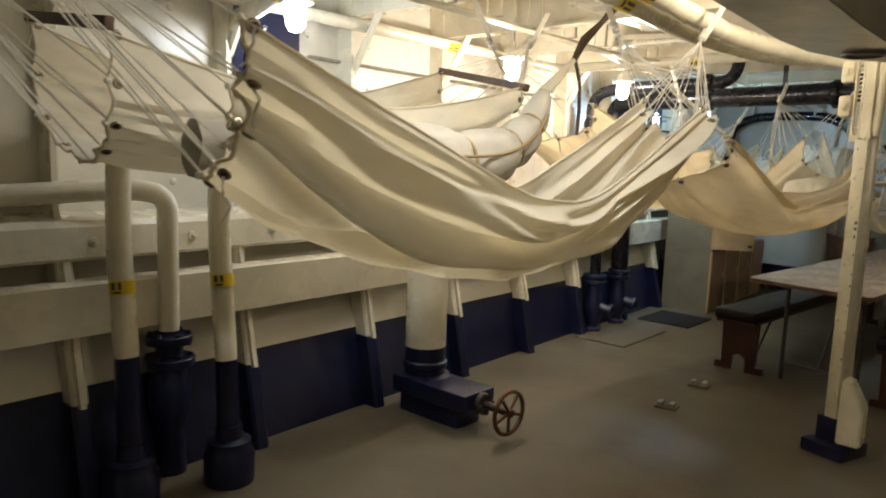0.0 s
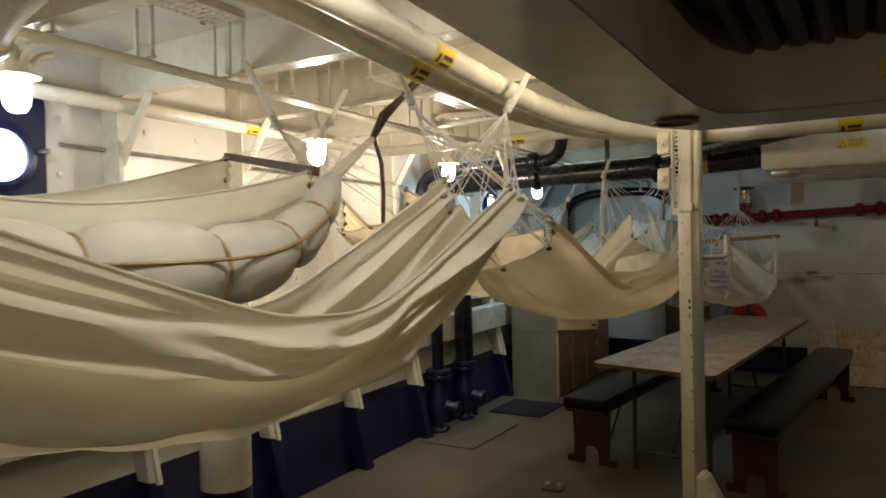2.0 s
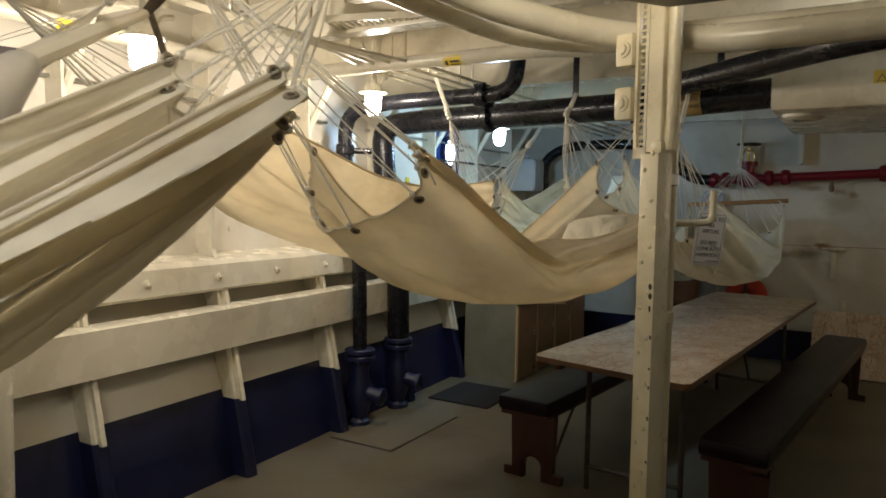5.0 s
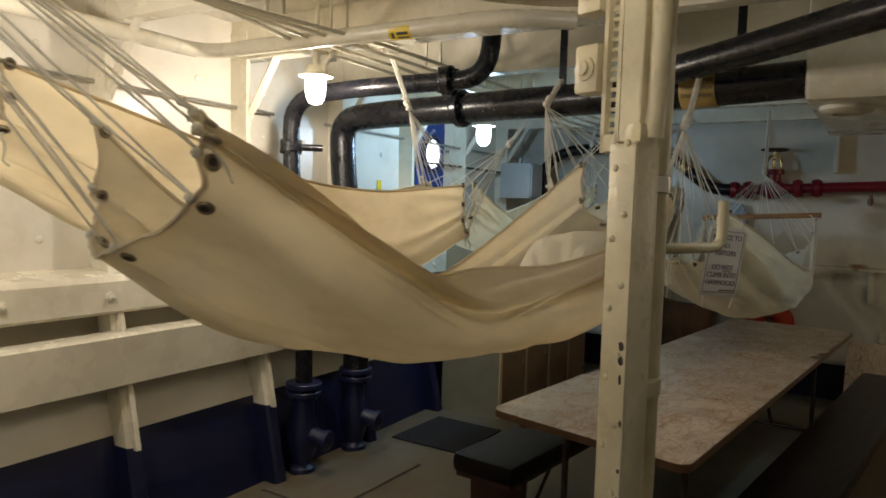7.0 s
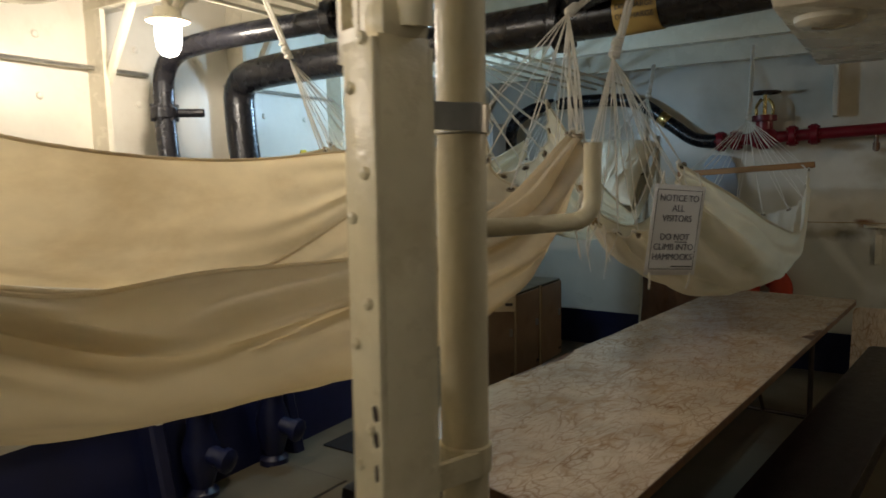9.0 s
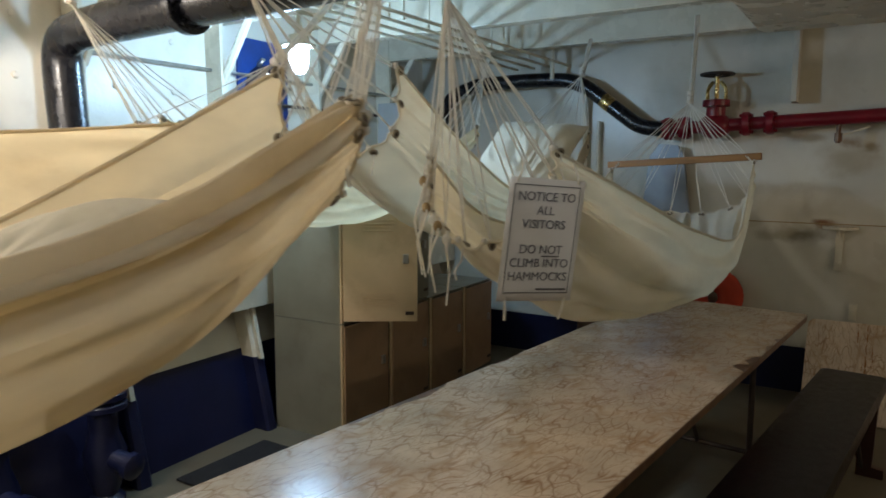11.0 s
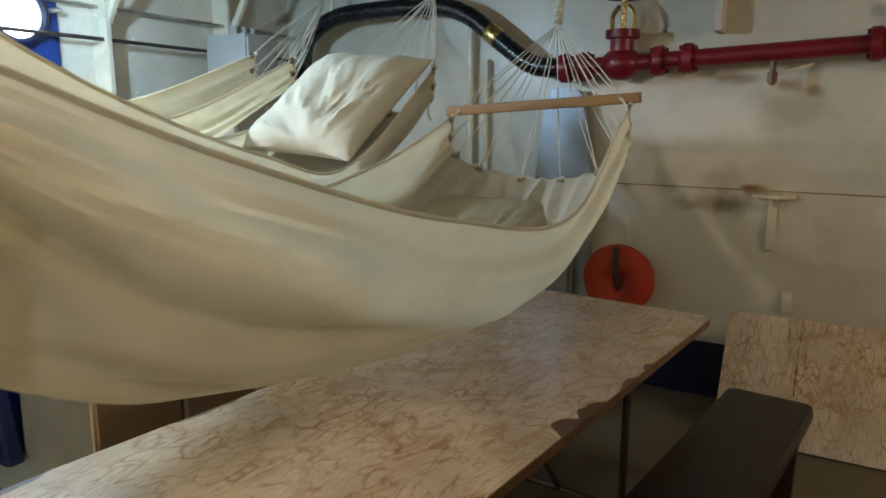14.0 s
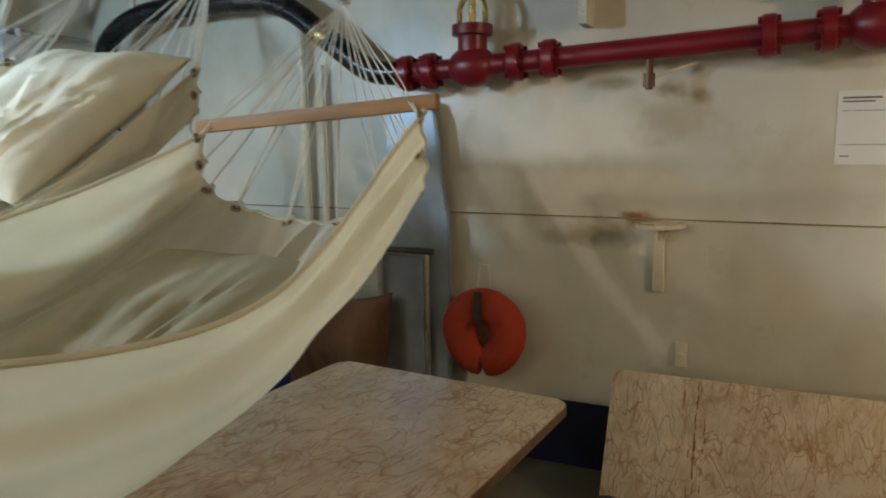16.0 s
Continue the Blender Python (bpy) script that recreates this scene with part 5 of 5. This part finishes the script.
# notice
TL, TR, BL = Vector((-0.955, 5.635, 1.455)), Vector((-0.835, 5.815, 1.44)), Vector((-1.0, 5.615, 1.165))
ex = (TR - TL).normalized()
ey = (TL - BL).normalized()
ez = ex.cross(ey).normalized()
ey = ez.cross(ex)
nm = Matrix((ex, ey, ez)).transposed().to_4x4()
nm.translation = (TL + TR) / 2 + (BL - TL) / 2 + ez * 0.01
notice = thing("notice", "laminated white notice to visitors tied to a hammock", "notice")
notice.matrix_basis = nm
bm = bmesh.new()
for i in range(12):
    for j in range(10):
        q = []
        for a, b in ((i, j), (i + 1, j), (i + 1, j + 1), (i, j + 1)):
            x, y = -0.105 + 0.21 * a / 12, -0.1485 + 0.297 * b / 10
            q.append((x, y, 0.0))
        quad(bm, *q)
bmesh.ops.remove_doubles(bm, verts=bm.verts, dist=1e-5)
sh = part("sheet", bm, PAPER, notice)
md = sh.modifiers.new("thickness", "SOLIDIFY")
md.thickness = 0.0012
for text, y, s in (("NOTICE TO", 0.105, 0.030), ("ALL", 0.072, 0.030), ("VISITORS", 0.039, 0.030), ("DO NOT", -0.022, 0.030), ("CLIMB INTO", -0.055, 0.030), ("HAMMOCKS", -0.088, 0.030)):
    words("lettering", text, s, PALEINK, pose(0, y, 0.002), notice)
bm = bmesh.new()
for c, s in (((0, 0.132, 0.0012), (0.182, 0.002, 0.001)), ((0, -0.128, 0.0012), (0.182, 0.002, 0.001)), ((-0.091, 0.002, 0.0012), (0.0014, 0.26, 0.001)), ((0.091, 0.002, 0.0012), (0.0014, 0.26, 0.001)),
             ((0.028, -0.0375, 0.0016), (0.05, 0.0025, 0.001)), ((0.042, -0.119, 0.0012), (0.085, 0.004, 0.001))):
    box(bm, c, s)
part("rule", bm, INK, notice, smooth=False)
for sx in (-0.085, 0.085):
    bm = bmesh.new()
    tube(bm, [(sx, 0.14, 0.001), (sx * 0.9, 0.165, 0.0), (sx * 0.8, 0.19, -0.01)], 0.003, 6)
    part("tie", bm, ROPE, notice)
    bm = bmesh.new()
    tube(bm, [(sx, -0.14, 0.001), (sx * 0.95, -0.17, 0.004), (sx * 0.9, -0.195, 0.0)], 0.004, 6)
    part("tie", bm, ROPE, notice)
# toggle lashings hanging at the notice hammock's near end
tassel = thing("rope_tails", "frayed rope tails knotted through hammock eyelets", "rope")
rr = random.Random(9)
for i in range(7):
    p = Vector(npts[0][4 + 5 * i]) + Vector((0, -0.012, 0))
    ln = 0.10 + 0.12 * rr.random()
    bm = bmesh.new()
    tube(bm, [p + Vector((0, 0, 0.02)), p + Vector((0.008, -0.02, -0.02)), p + Vector((rr.uniform(-0.02, 0.02), -0.02, -ln * 0.5)), p + Vector((rr.uniform(-0.03, 0.03), -0.015, -ln))], lambda u: 0.0042 - 0.002 * u, 6)
    part("tail", bm, ROPE, tassel)
    bm = bmesh.new()
    bmesh.ops.create_icosphere(bm, subdivisions=2, radius=0.012, matrix=Matrix.Translation(p + Vector((0, -0.008, 0))) @ Matrix.Diagonal((1, 0.8, 1.2, 1)))
    part("knot", bm, HEMP if i % 2 else ROPE, tassel)

# ---- table and benches ----
table = thing("mess_table", "long mess table with chipped brown-veined marble laminate top", "table", (-1.03, 6.45, 0), -5.2)


def skew(ol):
    """The near end is cut slightly aslant."""
    return [(x, y + 0.10 * (0.39 - x) / 0.78 * (y < -1.5)) for x, y in ol]


bm = bmesh.new()
prism(bm, skew(round_rect(0.78, 3.38, 0.05)), 0.712, 0.737)
part("top_core", bm, EDGEWOOD, table, "worn wooden core and edging")
bm = bmesh.new()
ol = skew(round_rect(0.776, 3.376, 0.05))
rr = random.Random(2)
fine = []
for i in range(len(ol)):
    a, b = Vector((*ol[i], 0)), Vector((*ol[(i + 1) % len(ol)], 0))
    n = max(1, int((b - a).length / 0.02))
    for k in range(n):
        p = a.lerp(b, k / n)
        nib = 0.0
        for side_x, yc, hw, dp in ((0.388, 0.50, 0.055, 0.05), (0.388, 0.62, 0.07, 0.035), (0.388, 0.86, 0.05, 0.018), (0.388, 1.02, 0.03, 0.022), (-0.388, -0.72, 0.10, 0.02), (-0.388, -0.50, 0.16, 0.032), (-0.388, 0.05, 0.10, 0.015)):
            if abs(p.x - side_x) < 0.02 and abs(p.y - yc) < hw:
                nib = dp * (1 - ((p.y - yc) / hw) ** 2) ** 0.5 * (0.75 + 0.4 * rr.random())
        fine.append((p.x - math.copysign(nib, p.x), p.y))
prism(bm, fine, 0.7372, 0.7395)
part("laminate", bm, MARBLE, table, "pinkish marble-patterned laminate with chipped edge", smooth=False)
for y in (-1.25, 1.25):
    bm = bmesh.new()
    for x in (-0.24, 0.24):
        rod(bm, (x, y, 0), (x, y, 0.713), 0.014, 8)
    rod(bm, (-0.24, y, 0.12), (0.24, y, 0.12), 0.012, 8)
    rod(bm, (0, y, 0.12), (0, y - math.copysign(0.45, y), 0.69), 0.011, 8)
    part("trestle", bm, IRON, table, "dark iron folding trestle")
part("rail", newbox((0.30, 0, 0.688), (0.025, 3.0, 0.05)), EDGEWOOD, table, smooth=False)
part("rail", newbox((-0.30, 0, 0.688), (0.025, 3.0, 0.05)), EDGEWOOD, table, smooth=False)


def bench(at, turn, length, label):
    ob = thing("bench", label, "bench", at, turn, group="benches at the mess table")
    bm = newbox((0, 0, 0.425), (0.30, length, 0.085), None, 0.032)
    part("seat", bm, LEATHER, ob, "dark padded leathercloth seat")
    part("seat_board", newbox((0, 0, 0.375), (0.27, length - 0.04, 0.02)), WOOD, ob, smooth=False)
    for s in (-1, 1):
        y = s * (length / 2 - 0.14)
        bm = bmesh.new()
        outline = [(-0.13, 0.365), (-0.12, 0.05), (-0.17, 0.045), (-0.17, 0.0)]
        arch = [(-0.055 + 0.0, 0.0)] + [(0.055 * -math.cos(math.pi * i / 8), 0.075 + 0.05 * math.sin(math.pi * i / 8)) for i in range(9)] + [(0.055, 0.0)]
        full = outline + arch + [(-x, z) for x, z in outline[::-1]]
        prism(bm, full, -0.02, 0.02, pose(0, y, 0, 90, 0, 0))
        part("leg", bm, WOOD, ob, "dark red shaped plank leg", smooth=False)
        bm = bmesh.new()
        rod(bm, (0.08, y - s * 0.03, 0.05), (0.08, y - s * 0.34, 0.365), 0.009, 6)
        rod(bm, (-0.08, y - s * 0.03, 0.05), (-0.08, y - s * 0.34, 0.365), 0.009, 6)
        part("brace", bm, IRON, ob, "iron brace")
    return ob


bench((-1.545, 6.55, 0), -5.2, 3.0, "long bench with dark padded seat and red wooden legs")
bench((-0.46, 6.53, 0), -6.5, 3.25, "long bench with dark padded seat and red wooden legs")

# ---- lockers ----
def locker(at, size, mat, label, door_open=0, door_mat=None, louvres=False):
    w, d, h = size
    ob = thing("locker", label, "locker", at, 2.3, group="lockers along the ship's side")
    t = 0.012
    bm = newbox((-d / 2, w / 2, h / 2), (d, w, h))
    bmesh.ops.delete(bm, geom=[f for f in bm.faces if f.calc_center_median().x > -0.001], context="FACES_ONLY")
    body = part("body", bm, GREY, ob, "worn grey-green steel carcass", smooth=False)
    md = body.modifiers.new("thickness", "SOLIDIFY")
    md.thickness, md.offset = t, -1
    bm = newbox((0.006, 0.012, h / 2), (0.012, 0.022, h - 0.01), None, 0.003)
    part("edge", bm, TANSTEEL, ob, "worn tan front edge", smooth=False)
    bm = newbox((0, w / 2 - 0.014, 0), (0.016, w - 0.03, h - 0.03), None, 0.004)
    door = part("door", bm, door_mat or BROWNSTEEL, ob, smooth=False)
    door.matrix_basis = pose(0.012, 0.016, h / 2, 0, 0, -door_open)
    bm = newbox((0.014, w - 0.09, 0.05), (0.014, 0.03, 0.05), None, 0.004)
    part("handle", bm, STEEL, door, "small steel handle", smooth=False)
    if louvres:
        for k in range(4):
            for z in (-h * 0.33, h * 0.33):
                part("louvre", newbox((0.010, w / 2 - 0.02, z + 0.018 * k), (0.008, w * 0.4, 0.006), None, 0.002), door_mat or BROWNSTEEL, door, smooth=False)
    part("hasp", newbox((0.011, w - 0.07, -h * 0.40), (0.004, 0.045, 0.018)), IRON, door, smooth=False)
    return ob


ly = 6.96
for i in range(4):
    locker((-2.60 - 0.03 * i * 0.45, ly + 0.452 * i, 0), (0.44, 0.46, 0.64), GREY, "low brown-fronted steel locker with grey-green side", 0)
locker((-2.60, ly, 0.642), (0.42, 0.46, 0.60), GREY, "grey-green steel locker with tan louvred door ajar", 58, TANSTEEL, True)
locker((-2.62, ly + 0.46, 0.642), (0.44, 0.44, 0.60), GREY, "dark closed steel locker", 0, GREY, True)

# ---- the bulkhead's fittings ----
redp = thing("fire_main", "dark red painted fire main with flanges and two valves", "pipe")
YP = 9.06
PZ = lambda x: 1.735 + 0.042 * (x + 1.3)
part("run", pipe_bm([(-1.52, YP, PZ(-1.52)), (2.4, YP, PZ(2.4))], 0.042, 0.1, 18), RED, redp)
for xs in (-1.47, -1.36, -0.98, -0.84, -0.06, 0.12, 0.42, 0.55):
    flange_part(redp, (xs, YP, PZ(xs)), (1, 0, 0.042), 0.075, 0.045, RED, 6)
for xv in (-1.17, 0.27):
    bm = bmesh.new()
    z = PZ(xv)
    bmesh.ops.create_uvsphere(bm, u_segments=18, v_segments=12, radius=0.088, matrix=Matrix.Translation((xv, YP, z)) @ Matrix.Diagonal((1.2, 1, 0.95, 1)))
    lathe(bm, [(0.06, 0.05), (0.06, 0.12), (0.085, 0.125), (0.085, 0.165), (0.05, 0.17)], Matrix.Translation((xv, YP, z)), 20)
    vb = part("valve", bm, RED, redp, "red globe valve body")
    bm = bmesh.new()
    for s in (-1, 1):
        tube(bm, rounded([(xv + 0.055 * s, YP, z + 0.165), (xv + 0.058 * s, YP, z + 0.24), (xv + 0.02 * s, YP, z + 0.285)], 0.03), 0.012, 8)
    rod(bm, (xv, YP, z + 0.16), (xv, YP, z + 0.34), 0.014, 10)
    part("yoke", bm, BRASS, vb, "brass yoke and spindle")
    w = part("handwheel", handwheel(0.10, 0.009, IRON), IRON, vb, "dark handwheel")
    w.matrix_basis = pose(xv, YP, z + 0.33)
bm = bmesh.new()
rod(bm, (-0.46, YP, PZ(-0.46) - 0.04), (-0.46, YP, PZ(-0.46) - 0.15), 0.014, 8)
lathe(bm, [(0.022, 0), (0.022, 0.05)], Matrix.Translation((-0.46, YP, PZ(-0.46) - 0.14)), 8)
part("drain_cock", bm, BRONZE, redp, "small dark drain cock")
bm = bmesh.new()
rod(bm, (-0.46, YP, PZ(-0.46) - 0.11), (-0.30, YP + 0.1, PZ(-0.46) - 0.05), 0.006, 6)
part("clip", bm, CREAM, redp)
bl = thing("black_bend_pipe", "glossy black pipe bending down to the fire main", "pipe")
part("run", pipe_bm([(-3.22, 9.0, 1.2), (-3.24, 9.0, 1.95), (-3.0, 9.02, 2.09), (-2.5, 9.04, 2.11), (-2.12, 9.06, 2.09), (-1.85, 9.06, 1.88), (-1.66, 9.06, 1.74), (-1.48, 9.06, 1.73)], 0.052, 0.18), BLACK, bl)
bm = bmesh.new()
lathe(bm, [(0.0535, -0.04), (0.0545, -0.038), (0.0545, 0.038), (0.0535, 0.04)], along((-1.90, 9.06, 1.92), (-1.85, 9.06, 1.88)), 16)
part("label_band", bm, BRASS, bl, "brass-coloured label band")
for x in (-2.3, -3.0):
    bm = bmesh.new()
    rod(bm, (x, 9.0, 2.1), (x, 9.0, 2.46), 0.016, 8)
    part("hanger", bm, CREAM, bl)
pipe("upright_conduit", [(-2.10, 9.17, 0.2), (-2.10, 9.17, 2.0)], 0.02, CREAM, "cream painted conduit on the bulkhead")
pipe("upright_conduit", [(-2.0, 9.18, 0.2), (-2.0, 9.18, 1.8)], 0.014, CREAM, "slim cream painted conduit on the bulkhead")

solid("stiffener", newbox((-0.72, 9.15, 2.17), (0.035, 0.14, 0.58), None, 0.004), DECKHEAD, "rough cream painted stiffener on the bulkhead", "stiffener", kind="structure", smooth=False)
cab = thing("junction_cabinet", "white painted electrical junction cabinet at the ship's side", "electrical box", (-3.22, 8.45, 1.60), 2)
part("case", newbox((0, 0, 0.16), (0.30, 0.26, 0.32), None, 0.012), WHITE, cab)
part("lid", newbox((0.156, 0, 0.16), (0.014, 0.24, 0.28), None, 0.005), WHITE, cab)
for yy in (-0.07, 0.0, 0.07):
    bm = bmesh.new()
    rod(bm, (0.02, yy, 0.32), (0.02, yy, 0.37), 0.016, 10)
    part("gland", bm, WHITE, cab)
part("bracket", newbox((-0.14, 0, 0.02), (0.12, 0.2, 0.02)), CREAM, cab, smooth=False)
shelf = thing("shelf_bracket", "small rusty cream bracket shelf on the bulkhead", "bracket", (-0.42, Y1, 1.10))
bm = bmesh.new()
prism(bm, [(-0.10, 0.0)] + [(-0.10 * math.cos(math.pi * i / 12), -0.03 - 0.12 * math.sin(math.pi * i / 12)) for i in range(13)] + [(0.10, 0.0)], -0.008, 0.008)
part("plate", bm, CREAM, shelf, smooth=False)
bm = newbox((0.0, -0.012, -0.14), (0.045, 0.02, 0.27), None, 0.003)
box(bm, (0, -0.06, -0.03), (0.012, 0.10, 0.05))
part("stem", bm, CREAM, shelf, smooth=False)
bm = newbox((-0.32, Y1 - 0.012, 0.57), (0.045, 0.02, 0.10), None, 0.004)
rod(bm, (-0.32, Y1 - 0.01, 0.57), (-0.32, Y1 - 0.045, 0.57), 0.010, 8)
solid("wall_cleat", bm, CREAM, "small cream cleat on the bulkhead", "cleat")

paper = thing("deck_plan_sheet", "white printed sheet taped to the bulkhead", "notice", (0.28, Y1 - 0.004, 1.47))
part("sheet", newbox((0, 0, 0), (0.21, 0.002, 0.26)), PAPER, paper, smooth=False)
for z, w_, h_ in ((0.105, 0.12, 0.006), (0.092, 0.10, 0.005), (0.06, 0.18, 0.002), (-0.06, 0.18, 0.002), (-0.10, 0.03, 0.004)):
    part("printed_line", newbox((-0.09 + w_ / 2, -0.0015, z), (w_, 0.001, h_)), INK, paper, smooth=False)

vest = thing("life_jacket", "orange life jacket hung on the bulkhead", "life jacket", (-1.14, 9.10, 0.575))
bm = bmesh.new()
tube(bm, [(0.112 * math.cos(radians(a)) * (1 + 0.12 * math.sin(radians(a))), 0.0, 0.02 + 0.125 * math.sin(radians(a))) for a in range(-84, 265, 12)], lambda u: 0.082 - 0.016 * abs(2 * u - 1) ** 4, 18)
for v in bm.verts:
    v.co.y = v.co.y * 0.72 + 0.008 * noise.noise(v.co * 18)
    v.co.x += 0.006 * noise.noise(v.co * 14 + Vector((3, 0, 0)))
part("float_ring", bm, ORANGE, vest)
part("strap", newbox((-0.0, -0.066, 0.15), (0.035, 0.01, 0.15), None, 0.004), IRON, vest, "dark webbing strap", smooth=False)
bm = bmesh.new()
tube(bm, [(-0.03, 0, 0.23), (-0.02, 0.01, 0.33), (0.02, 0.01, 0.33), (0.03, 0, 0.23)], 0.005, 6)
part("loop", bm, ROPE, vest)

st = thing("folded_stretcher", "blue-grey metal stretcher leaning on the bulkhead", "stretcher", (-1.495, 9.10, 0), 0)
bm = bmesh.new()
prism(bm, [(-0.185, 0), (0.185, 0), (0.185, 1.08), (0.12, 1.55), (0.08, 1.62), (-0.06, 1.63), (-0.11, 1.56), (-0.16, 1.10)], 0, 0.035, pose(0, 0.05, 0.0, 90, 0, 0))
bmesh.ops.bevel(bm, geom=list(bm.edges), offset=0.006, segments=2, affect="EDGES")
part("panel", bm, BARE, st, "scuffed blue-grey sheet")
bm = bmesh.new()
tube(bm, rounded([(-0.15, -0.02, 0), (-0.15, -0.02, 0.94), (0.09, -0.02, 0.94), (0.09, -0.02, 0)], 0.02), 0.015, 10)
part("frame_tube", bm, STEEL, st, "steel tube frame")
bm = bmesh.new()
rod(bm, (-0.18, -0.035, 0.955), (0.13, -0.035, 0.955), 0.014, 10)
part("roller", bm, IRON, st)
bm = bmesh.new()
rod(bm, (-0.24, -0.02, 0), (-0.24, -0.02, 0.70), 0.016, 10)
part("leg", bm, CREAM, st, "cream painted tube leg")
bag = cushion("kit_bag", (-1.80, 8.95, 0.40), (0.5, 0.75, 0.32), 0, 78, BROWNBAG, "dark brown canvas kit bag leaning by the bulkhead", 12)
tagged(bag, category="bag")

board = thing("stowed_table_top", "marble laminate table top with rust streaks leaning on the bulkhead", "table top", (0.30, 8.74, 0.0), 0)
bm = bmesh.new()
prism(bm, round_rect(1.7, 0.60, 0.04), -0.015, 0.015)
o = part("laminate", bm, MARBLE, board, smooth=False)
tilt = math.degrees(math.atan2(0.52, 0.27))
o.matrix_basis = pose(0, 0.14, 0.27, tilt, 0, 0)
bm = bmesh.new()
rr = random.Random(3)
for i in range(46):
    x = -0.53 + (0.03 if i % 5 == 0 else 0.0) - (0.05 if i % 7 == 0 else 0) + rr.gauss(0, 0.002)
    y = rr.uniform(-0.12, 0.27)
    bmesh.ops.create_icosphere(bm, subdivisions=1, radius=1, matrix=Matrix.Translation((x, y, 0.0155)) @ Matrix.Diagonal((0.0012 + 0.002 * rr.random(), 0.008 + 0.02 * rr.random(), 0.0012, 1)))
tagged(part("rust_streak", bm, RUST, o, "brown rust streaks"), kind="stuff")
